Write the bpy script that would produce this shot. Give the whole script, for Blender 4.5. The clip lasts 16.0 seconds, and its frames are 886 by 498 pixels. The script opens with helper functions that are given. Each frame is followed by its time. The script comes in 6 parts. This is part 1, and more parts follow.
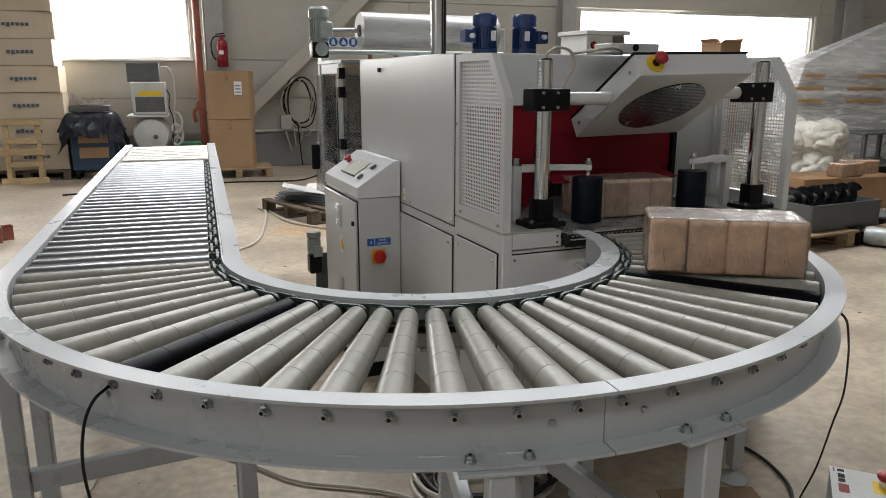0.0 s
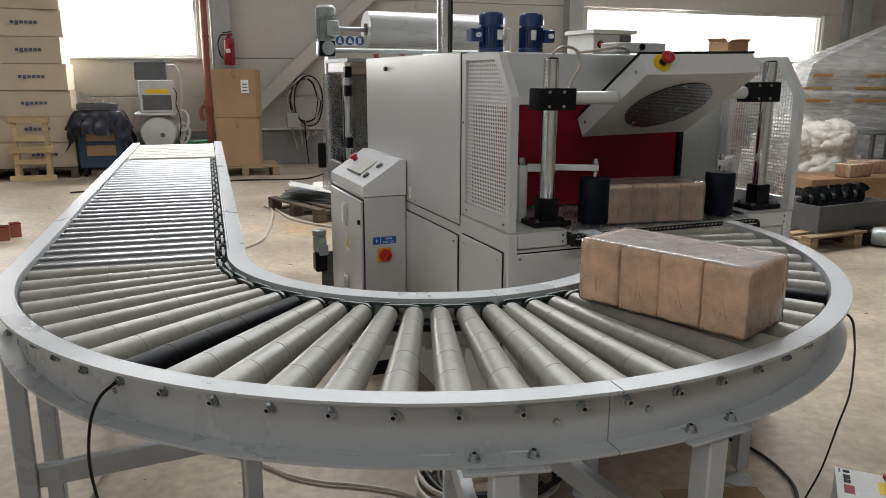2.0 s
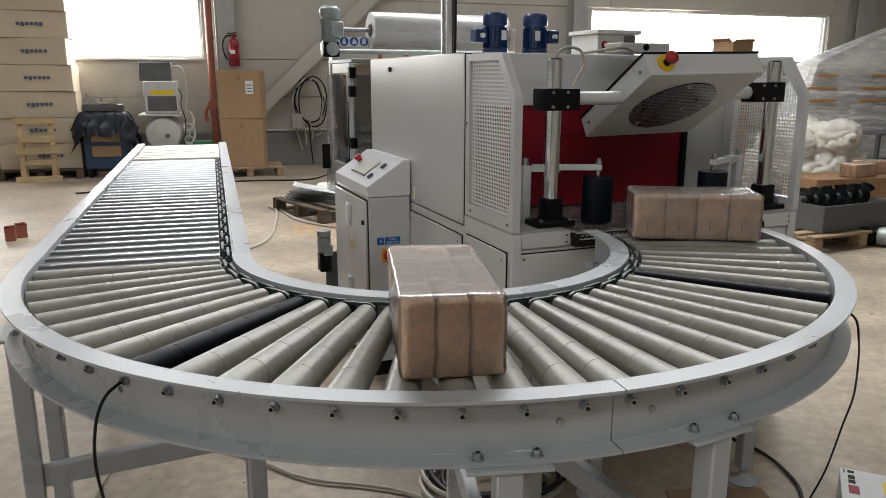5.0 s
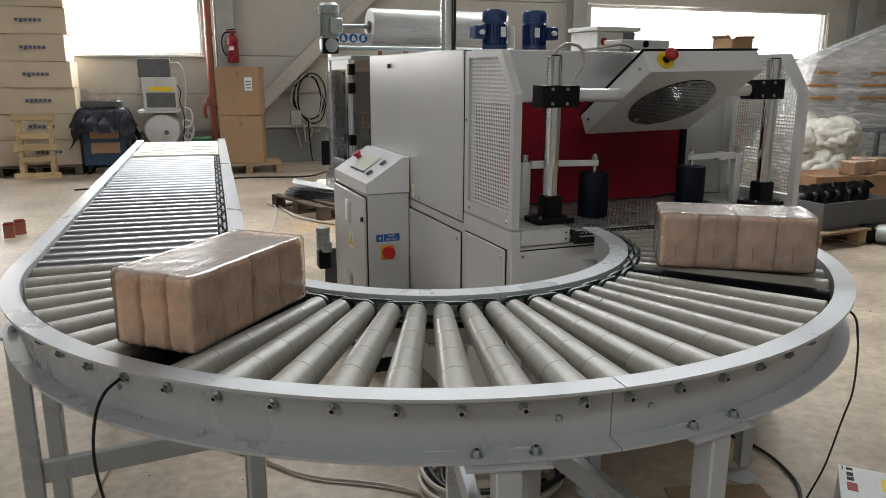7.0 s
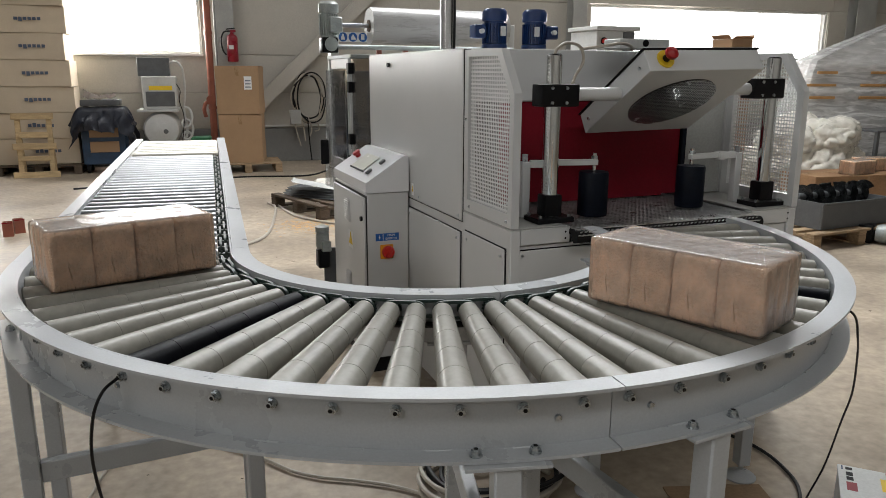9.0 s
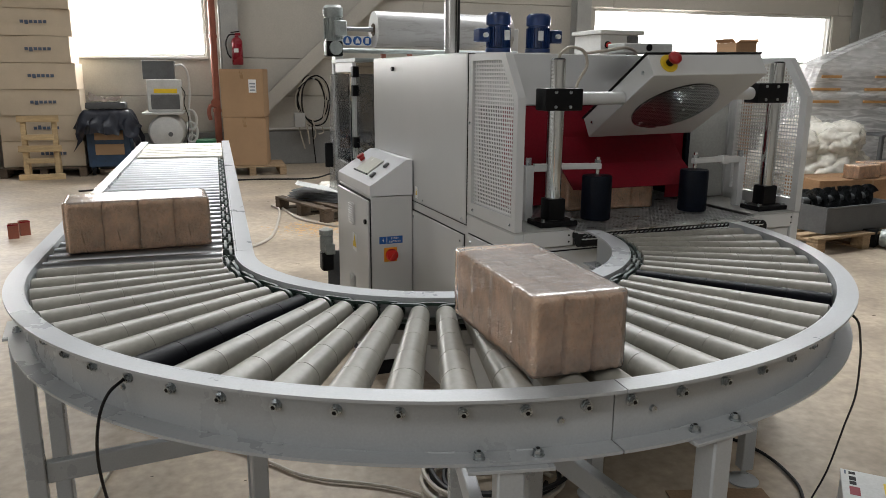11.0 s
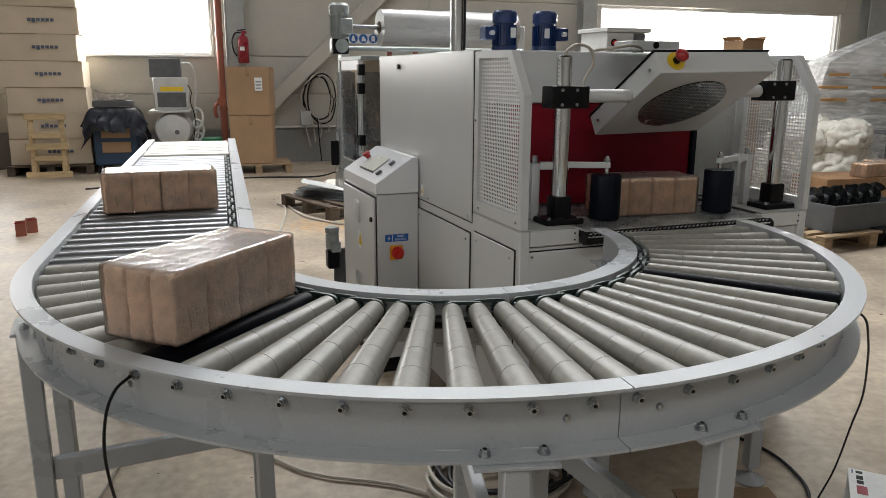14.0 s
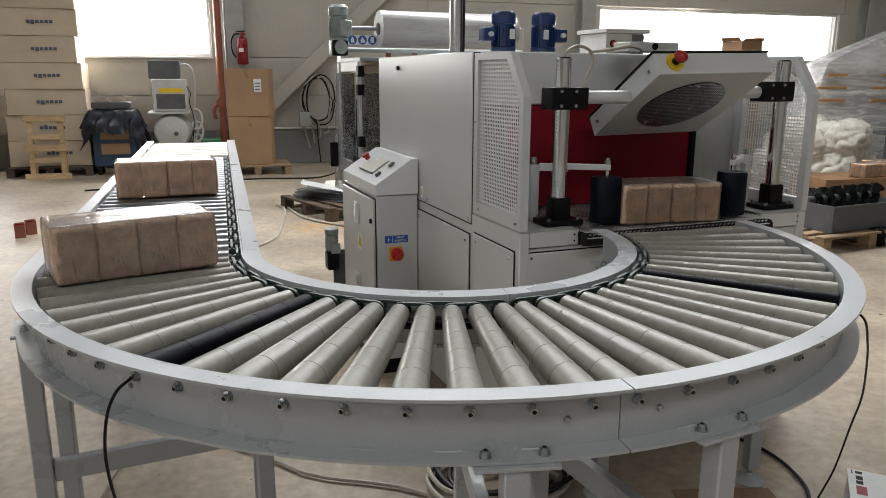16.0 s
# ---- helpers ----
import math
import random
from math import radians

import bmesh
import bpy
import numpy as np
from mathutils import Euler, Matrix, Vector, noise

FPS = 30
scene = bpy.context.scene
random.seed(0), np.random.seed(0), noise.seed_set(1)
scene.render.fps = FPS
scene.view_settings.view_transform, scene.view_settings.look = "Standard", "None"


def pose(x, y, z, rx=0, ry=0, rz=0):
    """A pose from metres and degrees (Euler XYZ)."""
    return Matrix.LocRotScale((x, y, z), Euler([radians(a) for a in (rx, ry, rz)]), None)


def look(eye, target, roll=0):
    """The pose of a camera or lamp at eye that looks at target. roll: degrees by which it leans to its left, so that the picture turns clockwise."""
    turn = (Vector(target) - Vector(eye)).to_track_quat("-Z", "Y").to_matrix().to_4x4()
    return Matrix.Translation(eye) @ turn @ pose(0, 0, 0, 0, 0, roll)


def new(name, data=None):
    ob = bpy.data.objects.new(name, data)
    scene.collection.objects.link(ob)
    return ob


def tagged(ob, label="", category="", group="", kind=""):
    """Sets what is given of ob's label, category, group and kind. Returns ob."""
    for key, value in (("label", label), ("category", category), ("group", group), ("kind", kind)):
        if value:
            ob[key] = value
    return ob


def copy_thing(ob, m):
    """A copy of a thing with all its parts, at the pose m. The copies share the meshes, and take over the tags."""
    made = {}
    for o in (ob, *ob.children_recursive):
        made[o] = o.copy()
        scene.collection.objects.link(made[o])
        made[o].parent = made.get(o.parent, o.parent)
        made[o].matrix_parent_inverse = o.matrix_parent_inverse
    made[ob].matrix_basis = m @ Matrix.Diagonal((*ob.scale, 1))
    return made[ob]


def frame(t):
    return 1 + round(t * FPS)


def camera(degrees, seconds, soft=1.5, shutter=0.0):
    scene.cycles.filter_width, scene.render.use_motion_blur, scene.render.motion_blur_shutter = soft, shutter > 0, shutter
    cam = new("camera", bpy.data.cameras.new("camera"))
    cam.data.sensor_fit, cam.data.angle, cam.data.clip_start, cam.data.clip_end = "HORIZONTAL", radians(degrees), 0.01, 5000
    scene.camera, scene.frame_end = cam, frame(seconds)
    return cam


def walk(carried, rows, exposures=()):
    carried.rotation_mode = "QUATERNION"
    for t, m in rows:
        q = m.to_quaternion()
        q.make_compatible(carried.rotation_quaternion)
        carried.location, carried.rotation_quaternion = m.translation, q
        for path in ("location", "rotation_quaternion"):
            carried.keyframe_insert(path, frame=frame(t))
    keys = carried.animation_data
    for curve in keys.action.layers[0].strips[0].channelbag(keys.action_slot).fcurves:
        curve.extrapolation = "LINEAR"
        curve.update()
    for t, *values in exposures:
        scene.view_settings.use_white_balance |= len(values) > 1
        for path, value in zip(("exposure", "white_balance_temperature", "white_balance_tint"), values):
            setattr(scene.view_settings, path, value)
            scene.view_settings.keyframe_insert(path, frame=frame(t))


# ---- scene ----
cam = camera(61.67, 16.0, soft=0.7)
walk(cam, [
    (0.0, look((-0.6440, -2.2254, 1.4785), (0.8450, 2.4131, 0.3529), 0.06)),
    (0.5, look((-0.6448, -2.2274, 1.4794), (0.8364, 2.4130, 0.3513), 0.12)),
    (1.0, look((-0.6450, -2.2296, 1.4797), (0.8214, 2.4153, 0.3507), 0.15)),
    (1.5, look((-0.6453, -2.2297, 1.4783), (0.8157, 2.4162, 0.3468), 0.22)),
    (2.0, look((-0.6438, -2.2282, 1.4787), (0.8080, 2.4204, 0.3458), 0.20)),
    (2.5, look((-0.6448, -2.2290, 1.4796), (0.8018, 2.4219, 0.3499), 0.23)),
    (3.0, look((-0.6471, -2.2323, 1.4800), (0.7943, 2.4213, 0.3543), 0.23)),
    (3.5, look((-0.6454, -2.2343, 1.4795), (0.7909, 2.4215, 0.3565), 0.17)),
    (4.0, look((-0.6445, -2.2354, 1.4792), (0.7825, 2.4230, 0.3555), 0.13)),
    (6.5, look((-0.6437, -2.2297, 1.4779), (0.7798, 2.4247, 0.3333), 0.12)),
    (7.0, look((-0.6439, -2.2319, 1.4785), (0.7847, 2.4198, 0.3293), 0.17)),
    (7.5, look((-0.6441, -2.2341, 1.4786), (0.7884, 2.4165, 0.3300), 0.29)),
    (8.0, look((-0.6432, -2.2331, 1.4778), (0.7913, 2.4173, 0.3307), 0.31)),
    (8.5, look((-0.6426, -2.2319, 1.4782), (0.7912, 2.4182, 0.3292), 0.24)),
    (9.0, look((-0.6423, -2.2283, 1.4762), (0.7891, 2.4218, 0.3239), 0.24)),
    (11.5, look((-0.6470, -2.2391, 1.4793), (0.7582, 2.4257, 0.3547), 0.31)),
    (12.0, look((-0.6485, -2.2402, 1.4789), (0.7523, 2.4271, 0.3591), 0.25)),
    (12.5, look((-0.6485, -2.2403, 1.4786), (0.7424, 2.4284, 0.3525), 0.20)),
    (13.0, look((-0.6476, -2.2376, 1.4776), (0.7299, 2.4324, 0.3400), 0.18)),
    (13.5, look((-0.6480, -2.2372, 1.4788), (0.7244, 2.4333, 0.3371), 0.27)),
    (14.0, look((-0.6460, -2.2354, 1.4774), (0.7277, 2.4340, 0.3330), 0.32)),
    (14.5, look((-0.6466, -2.2350, 1.4771), (0.7300, 2.4323, 0.3274), 0.25)),
    (15.0, look((-0.6473, -2.2348, 1.4768), (0.7325, 2.4307, 0.3240), 0.18)),
    (15.5, look((-0.6480, -2.2356, 1.4779), (0.7342, 2.4302, 0.3291), 0.22)),
    (16.0, look((-0.6484, -2.2369, 1.4791), (0.7311, 2.4324, 0.3410), 0.24)),
])

# ---- light: a bright overcast day through the hall's windows, plus assumed lamps overhead and west ----
world = bpy.data.worlds.new("overcast_sky")
scene.world = world
world.use_nodes = True
wn = world.node_tree
sky = wn.nodes.new("ShaderNodeTexSky")
sky.sky_type, sky.sun_disc, sky.sun_elevation, sky.sun_rotation = "NISHITA", False, radians(50), radians(20)
sky.air_density, sky.dust_density = 1.0, 4.0
wn.nodes["Background"].inputs["Strength"].default_value = 0.12
wn.links.new(sky.outputs["Color"], wn.nodes["Background"].inputs["Color"])
scene.view_settings.exposure = 0.08


def daylight(name, x, y, z, w, h, target, power, colour=(1.0, 0.98, 0.95)):
    """Area lamp for sky light; only the two window lamps fill a built opening."""
    lamp = bpy.data.lights.new(name, "AREA")
    lamp.shape, lamp.size, lamp.size_y, lamp.energy, lamp.color = "RECTANGLE", w, h, power, colour
    ob = new(name, lamp)
    ob.matrix_world = look((x, y, z), target)
    return ob


WALL_Y, HALL_SOUTH = 10.8, -9.0
daylight("window_light_west", -2.7, WALL_Y - 0.02, 2.25, 3.8, 0.95, (-2.2, 0, 0.9), 200, (1.0, 0.99, 0.97))
daylight("window_light_east", 9.0, WALL_Y - 0.02, 2.25, 5.3, 0.9, (7.0, 0, 0.9), 380, (1.0, 0.99, 0.97))
# assumed overhead light: the ceiling has no openings for these lamps
daylight("rooflight_far", 2.2, 7.4, 6.28, 10.0, 1.6, (2.2, 7.0, 0), 170, (0.98, 0.99, 1.0))
daylight("rooflight_middle", 1.9, 4.6, 6.1, 8.0, 1.4, (0.5, -0.3, 0.9), 900, (0.97, 0.985, 1.0))
# added fill lamp behind the camera, lifts the faces turned towards it
daylight("rooflight_near", 1.2, -5.2, 6.28, 9.0, 1.4, (1.2, -5.2, 0), 150, (1.0, 0.99, 0.97))
# added side lamp from the left; the west wall has no window
daylight("west_window_light", -8.9, -3.0, 4.6, 9.0, 1.6, (0.3, -0.3, 0.8), 290, (1.0, 0.985, 0.96))

# ---- materials ----


def mat(name, base, rough=0.5, metal=0.0, vary=0.12, scale=3.0, grain=60.0, bump=0.1, dirt=None, per_object=0.0, spec=0.5, stretch=(1, 1, 1), emit=0.0, coat=0.0, uneven=0.1, relief=0.004):
    """A surface with broad stains, fine grain, uneven gloss and relief."""
    m = bpy.data.materials.new(name)
    m.use_nodes = True
    nt = m.node_tree
    b = nt.nodes["Principled BSDF"]
    tc = nt.nodes.new("ShaderNodeTexCoord")
    mp = nt.nodes.new("ShaderNodeMapping")
    mp.inputs["Scale"].default_value = stretch
    nt.links.new(tc.outputs["Object"], mp.inputs["Vector"])
    big, small = nt.nodes.new("ShaderNodeTexNoise"), nt.nodes.new("ShaderNodeTexNoise")
    big.inputs["Scale"].default_value, small.inputs["Scale"].default_value = scale, grain
    big.inputs["Detail"].default_value, small.inputs["Detail"].default_value = 6, 4
    big.inputs["Roughness"].default_value = 0.62
    for t in (big, small):
        nt.links.new(mp.outputs[0], t.inputs["Vector"])
    ramp = nt.nodes.new("ShaderNodeValToRGB")
    lo = tuple(c * (1 - vary) for c in base) if dirt is None else dirt
    ramp.color_ramp.elements[0].position, ramp.color_ramp.elements[1].position = 0.36, 0.62
    ramp.color_ramp.elements[0].color, ramp.color_ramp.elements[1].color = (*lo, 1), (*(min(1, c * (1 + vary * 0.5)) for c in base), 1)
    nt.links.new(big.outputs["Fac"], ramp.inputs["Fac"])
    mix = nt.nodes.new("ShaderNodeMix")
    mix.data_type, mix.blend_type = "RGBA", "OVERLAY"
    mix.inputs["Factor"].default_value = min(0.9, vary * 2.2)
    nt.links.new(ramp.outputs["Color"], mix.inputs["A"])
    nt.links.new(small.outputs["Color"], mix.inputs["B"])
    bw = nt.nodes.new("ShaderNodeRGBToBW")
    nt.links.new(small.outputs["Color"], bw.inputs[0])
    nt.links.new(bw.outputs[0], mix.inputs["B"])
    out = mix.outputs["Result"]
    if per_object:
        info = nt.nodes.new("ShaderNodeObjectInfo")
        hsv = nt.nodes.new("ShaderNodeHueSaturation")
        rng = nt.nodes.new("ShaderNodeMapRange")
        rng.inputs["To Min"].default_value, rng.inputs["To Max"].default_value = 1 - per_object, 1 + per_object
        nt.links.new(info.outputs["Random"], rng.inputs["Value"])
        nt.links.new(rng.outputs[0], hsv.inputs["Value"])
        nt.links.new(out, hsv.inputs["Color"])
        out = hsv.outputs["Color"]
    nt.links.new(out, b.inputs["Base Color"])
    rr = nt.nodes.new("ShaderNodeMapRange")
    rr.inputs["From Min"].default_value, rr.inputs["From Max"].default_value = 0.3, 0.7
    rr.inputs["To Min"].default_value, rr.inputs["To Max"].default_value = max(0.02, rough - uneven), min(1, rough + uneven)
    nt.links.new(big.outputs["Fac"], rr.inputs["Value"])
    nt.links.new(rr.outputs[0], b.inputs["Roughness"])
    b.inputs["Metallic"].default_value = metal
    b.inputs["Specular IOR Level"].default_value = spec
    b.inputs["Coat Weight"].default_value = coat
    if bump:
        bp = nt.nodes.new("ShaderNodeBump")
        bp.inputs["Strength"].default_value, bp.inputs["Distance"].default_value = bump, relief
        nt.links.new(small.outputs["Fac"], bp.inputs["Height"])
        nt.links.new(bp.outputs["Normal"], b.inputs["Normal"])
    if emit:
        b.inputs["Emission Color"].default_value, b.inputs["Emission Strength"].default_value = (*base, 1), emit
    return m


def film_mat(name, gloss=0.12, tint=(0.9, 0.9, 0.9), veil=0.1, wrinkle=0.5, scale=14.0, stretch=(1, 1, 1), rough=0.1, depth=0.012):
    """Clear plastic film: see-through, with a milky veil, a glossy face and creases."""
    m = bpy.data.materials.new(name)
    m.use_nodes = True
    nt = m.node_tree
    nt.nodes.remove(nt.nodes["Principled BSDF"])
    clear, milk, shine = nt.nodes.new("ShaderNodeBsdfTransparent"), nt.nodes.new("ShaderNodeBsdfDiffuse"), nt.nodes.new("ShaderNodeBsdfGlossy")
    clear.inputs["Color"].default_value, milk.inputs["Color"].default_value = (0.99, 0.99, 0.99, 1), (*tint, 1)
    shine.inputs["Roughness"].default_value = rough
    tc, mp, n1 = nt.nodes.new("ShaderNodeTexCoord"), nt.nodes.new("ShaderNodeMapping"), nt.nodes.new("ShaderNodeTexNoise")
    mp.inputs["Scale"].default_value = stretch
    n1.inputs["Scale"].default_value, n1.inputs["Detail"].default_value, n1.inputs["Distortion"].default_value = scale, 5, 1.2
    nt.links.new(tc.outputs["Object"], mp.inputs["Vector"])
    nt.links.new(mp.outputs[0], n1.inputs["Vector"])
    bp = nt.nodes.new("ShaderNodeBump")
    bp.inputs["Strength"].default_value, bp.inputs["Distance"].default_value = wrinkle, depth
    nt.links.new(n1.outputs["Fac"], bp.inputs["Height"])
    nt.links.new(bp.outputs["Normal"], shine.inputs["Normal"])
    rng = nt.nodes.new("ShaderNodeMapRange")
    rng.inputs["From Min"].default_value, rng.inputs["From Max"].default_value = 0.42, 0.72
    rng.inputs["To Min"].default_value, rng.inputs["To Max"].default_value = veil * 0.75, veil * 1.5
    nt.links.new(n1.outputs["Fac"], rng.inputs["Value"])
    a, c = nt.nodes.new("ShaderNodeMixShader"), nt.nodes.new("ShaderNodeMixShader")
    nt.links.new(rng.outputs[0], a.inputs["Fac"])
    nt.links.new(clear.outputs[0], a.inputs[1])
    nt.links.new(milk.outputs[0], a.inputs[2])
    fr = nt.nodes.new("ShaderNodeFresnel")
    fr.inputs["IOR"].default_value = 1.0 + gloss * 4
    nt.links.new(fr.outputs[0], c.inputs["Fac"])
    nt.links.new(a.outputs[0], c.inputs[1])
    nt.links.new(shine.outputs[0], c.inputs[2])
    nt.links.new(c.outputs[0], nt.nodes["Material Output"].inputs["Surface"])
    return m


def glow_mat(name, colour, strength):
    m = bpy.data.materials.new(name)
    m.use_nodes = True
    nt = m.node_tree
    nt.nodes.remove(nt.nodes["Principled BSDF"])
    e = nt.nodes.new("ShaderNodeEmission")
    e.inputs["Color"].default_value, e.inputs["Strength"].default_value = (*colour, 1), strength
    nt.links.new(e.outputs[0], nt.nodes["Material Output"].inputs["Surface"])
    return m


M_PAINT = mat("light_grey_paint", (0.55, 0.56, 0.56), 0.36, 0, 0.03, 2.2, 300, 0.08, spec=0.5)
M_RAIL = mat("blue_grey_rail_paint", (0.37, 0.388, 0.402), 0.32, 0, 0.06, 3, 220, 0.06, spec=0.5)
M_HAMMER = mat("hammered_grey_enamel", (0.55, 0.56, 0.56), 0.27, 0, 0.02, 2.0, 240, 0.0, spec=0.7, uneven=0.0)
# glossy console paint, its base lightened to carry the slope's reflection
M_CONSOLE = mat("glossy_grey_enamel", (0.70, 0.71, 0.73), 0.2, 0, 0.03, 2.0, 200, 0.05, spec=0.8, uneven=0.03)
# unseen walls: coloured darker than the beige panels so less light bounces
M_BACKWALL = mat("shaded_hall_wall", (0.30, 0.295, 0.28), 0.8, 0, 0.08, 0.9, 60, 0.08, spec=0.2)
M_ROLLER = mat("grey_plastic_sleeve", (0.225, 0.217, 0.19), 0.36, 0, 0.12, 5, 60, 0.0, per_object=0.09, spec=0.25, uneven=0.05)
M_STEEL = mat("zinc_steel", (0.27, 0.275, 0.285), 0.36, 1.0, 0.06, 3, 40, 0.0, stretch=(0.3, 3, 3), per_object=0.06, uneven=0.03)
M_ZINC = mat("pale_zinc_tube", (0.42, 0.41, 0.36), 0.38, 1.0, 0.06, 3, 40, 0.0, uneven=0.02)
M_MAST = mat("brushed_steel_tube", (0.6, 0.6, 0.59), 0.25, 1.0, 0.05, 3, 60, 0.0, stretch=(6, 6, 0.3), uneven=0.03)
M_CHROME = mat("chrome", (0.72, 0.72, 0.70), 0.1, 1.0, 0.04, 6, 80, 0.0)
M_BLACKR = mat("black_rubber_sleeve", (0.0025, 0.003, 0.005), 0.45, 0, 0.3, 9, 150, 0.05, spec=0.06, uneven=0.05)
M_BLACK = mat("black_plastic", (0.006, 0.006, 0.007), 0.4, 0, 0.2, 9, 150, 0.1, spec=0.16)
M_NAVY = mat("black_blue_rubber", (0.004, 0.006, 0.012), 0.5, 0, 0.3, 9, 120, 0.15, spec=0.12)
M_CHAIN = mat("dark_green_chain", (0.010, 0.024, 0.02), 0.5, 0.0, 0.35, 30, 200, 0.2)
# near-black colour standing in for shade inside openings and under parts
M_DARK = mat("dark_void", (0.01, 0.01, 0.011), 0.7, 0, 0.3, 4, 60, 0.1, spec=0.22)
M_BOLT = mat("zinc_bolt", (0.42, 0.45, 0.47), 0.3, 1.0, 0.25, 60, 300, 0.1)
M_CURTAIN = mat("red_curtain", (0.17, 0.004, 0.013), 0.6, 0, 0.16, 3, 120, 0.1, spec=0.2)
M_BLUE = mat("blue_motor_paint", (0.003, 0.02, 0.085), 0.35, 0, 0.12, 9, 200, 0.1)
M_GREYM = mat("grey_motor_cast", (0.33, 0.36, 0.35), 0.42, 0.2, 0.2, 9, 200, 0.15)
M_RED = mat("red_plastic", (0.55, 0.02, 0.015), 0.35, 0, 0.08, 9, 150, 0.0)
M_STOP = mat("dull_red_plastic", (0.34, 0.012, 0.014), 0.4, 0, 0.08, 9, 150, 0.0)
M_YELLOW = mat("yellow_plastic", (0.75, 0.52, 0.02), 0.5, 0, 0.08, 9, 150, 0.0)
M_ORANGE = mat("orange_plastic", (0.75, 0.30, 0.015), 0.45, 0, 0.08, 9, 150, 0.0)
M_SIGNBLUE = mat("blue_sign", (0.012, 0.10, 0.36), 0.4, 0, 0.05, 9, 150, 0.0)
M_WHITE = mat("white_print", (0.75, 0.76, 0.76), 0.5, 0, 0.05, 9, 150, 0.0)
M_BELT = mat("steel_mesh_belt", (0.72, 0.73, 0.74), 0.34, 1.0, 0.15, 20, 150, 0.0)


def brick_mat():
    """Pressed sawdust: pale fibres, darker patches and narrow fissures."""
    m = mat("pressed_sawdust", (0.93, 0.655, 0.46), 0.85, 0, 0.16, 22, 150, 1.0, per_object=0.07, spec=0.2, relief=0.006)
    nt = m.node_tree
    b = nt.nodes["Principled BSDF"]
    col = b.inputs["Base Color"].links[0].from_socket
    tc, mp, n = nt.nodes.new("ShaderNodeTexCoord"), nt.nodes.new("ShaderNodeMapping"), nt.nodes.new("ShaderNodeTexNoise")
    mp.inputs["Scale"].default_value = (1.0, 1.0, 0.3)
    n.inputs["Scale"].default_value, n.inputs["Detail"].default_value, n.inputs["Distortion"].default_value = 42, 5, 1.5
    nt.links.new(tc.outputs["Object"], mp.inputs["Vector"])
    nt.links.new(mp.outputs[0], n.inputs["Vector"])
    r = nt.nodes.new("ShaderNodeValToRGB")
    r.color_ramp.elements[0].position, r.color_ramp.elements[1].position = 0.27, 0.36
    r.color_ramp.elements[0].color, r.color_ramp.elements[1].color = (0.38, 0.3, 0.24, 1), (1, 1, 1, 1)
    nt.links.new(n.outputs["Fac"], r.inputs["Fac"])
    mx = nt.nodes.new("ShaderNodeMix")
    mx.data_type, mx.blend_type = "RGBA", "MULTIPLY"
    mx.inputs["Factor"].default_value = 1.0
    nt.links.new(col, mx.inputs["A"])
    nt.links.new(r.outputs["Color"], mx.inputs["B"])
    nt.links.new(mx.outputs["Result"], b.inputs["Base Color"])
    return m


M_BRICK = brick_mat()
M_FILM = film_mat("shrink_film", gloss=0.13, tint=(0.88, 0.80, 0.74), veil=0.05, wrinkle=0.3, scale=16, rough=0.09)
# milky film for top faces, its veil also carrying some window glare
M_FILM_TOP = film_mat("folded_shrink_film", gloss=0.15, tint=(0.94, 0.84, 0.78), veil=0.24, wrinkle=0.14, scale=11, rough=0.2, stretch=(1.6, 0.7, 1))
M_FILM_MILKY = film_mat("loose_shrink_film", gloss=0.16, tint=(0.85, 0.80, 0.77), veil=0.12, wrinkle=0.35, scale=13, rough=0.13)
M_WRAP = film_mat("stretch_wrap", gloss=0.15, veil=0.62, wrinkle=1.0, scale=3.4, stretch=(0.8, 0.8, 4.5), rough=0.16, depth=0.08)
M_PLEXI = film_mat("smoked_plexiglass", gloss=0.6, tint=(0.03, 0.03, 0.034), veil=0.3, wrinkle=0.0, scale=2, rough=0.015)
M_CARDK = mat("dark_card_scrap", (0.045, 0.03, 0.02), 0.9, 0, 0.2, 6, 90, 0.15, spec=0.2)
M_FOIL = mat("film_roll_white", (0.36, 0.355, 0.345), 0.3, 0, 0.05, 5, 40, 0.02, stretch=(1, 6, 6), coat=0.15)
M_BAG = mat("white_poly_bag", (0.76, 0.73, 0.65), 0.26, 0, 0.08, 5, 12, 0.45, relief=0.02)
M_STRIP = mat("orange_timber_strip", (0.56, 0.31, 0.12), 0.8, 0, 0.18, 5, 90, 0.3, stretch=(1, 6, 6), spec=0.2)
M_GUARD = mat("pale_guard_paint", (0.72, 0.73, 0.72), 0.4, 0, 0.03, 2.2, 300, 0.05)
# cheek paint darkened for the shade behind the left guard
M_CHEEK_SHADE = mat("dull_inner_sheet", (0.085, 0.087, 0.085), 0.5, 0.3, 0.1, 6, 120, 0.1)
M_CARD = mat("brown_cardboard", (0.36, 0.235, 0.14), 0.85, 0, 0.08, 2.5, 110, 0.1, spec=0.2)
M_CARDL = mat("pale_cardboard", (0.56, 0.475, 0.36), 0.85, 0, 0.06, 2.5, 110, 0.1, per_object=0.05, spec=0.2)
M_CARDD = mat("weathered_cardboard", (0.30, 0.18, 0.10), 0.85, 0, 0.2, 2.5, 110, 0.15, spec=0.2)
M_TAPE = mat("brown_tape", (0.30, 0.19, 0.10), 0.3, 0, 0.06, 9, 110, 0.0)
M_PRINT = mat("blue_grey_print", (0.09, 0.115, 0.17), 0.7, 0, 0.1, 9, 110, 0.0)
M_PINE = mat("raw_pine", (0.50, 0.37, 0.21), 0.75, 0, 0.18, 5, 90, 0.3, stretch=(1, 6, 6), per_object=0.1, spec=0.2)
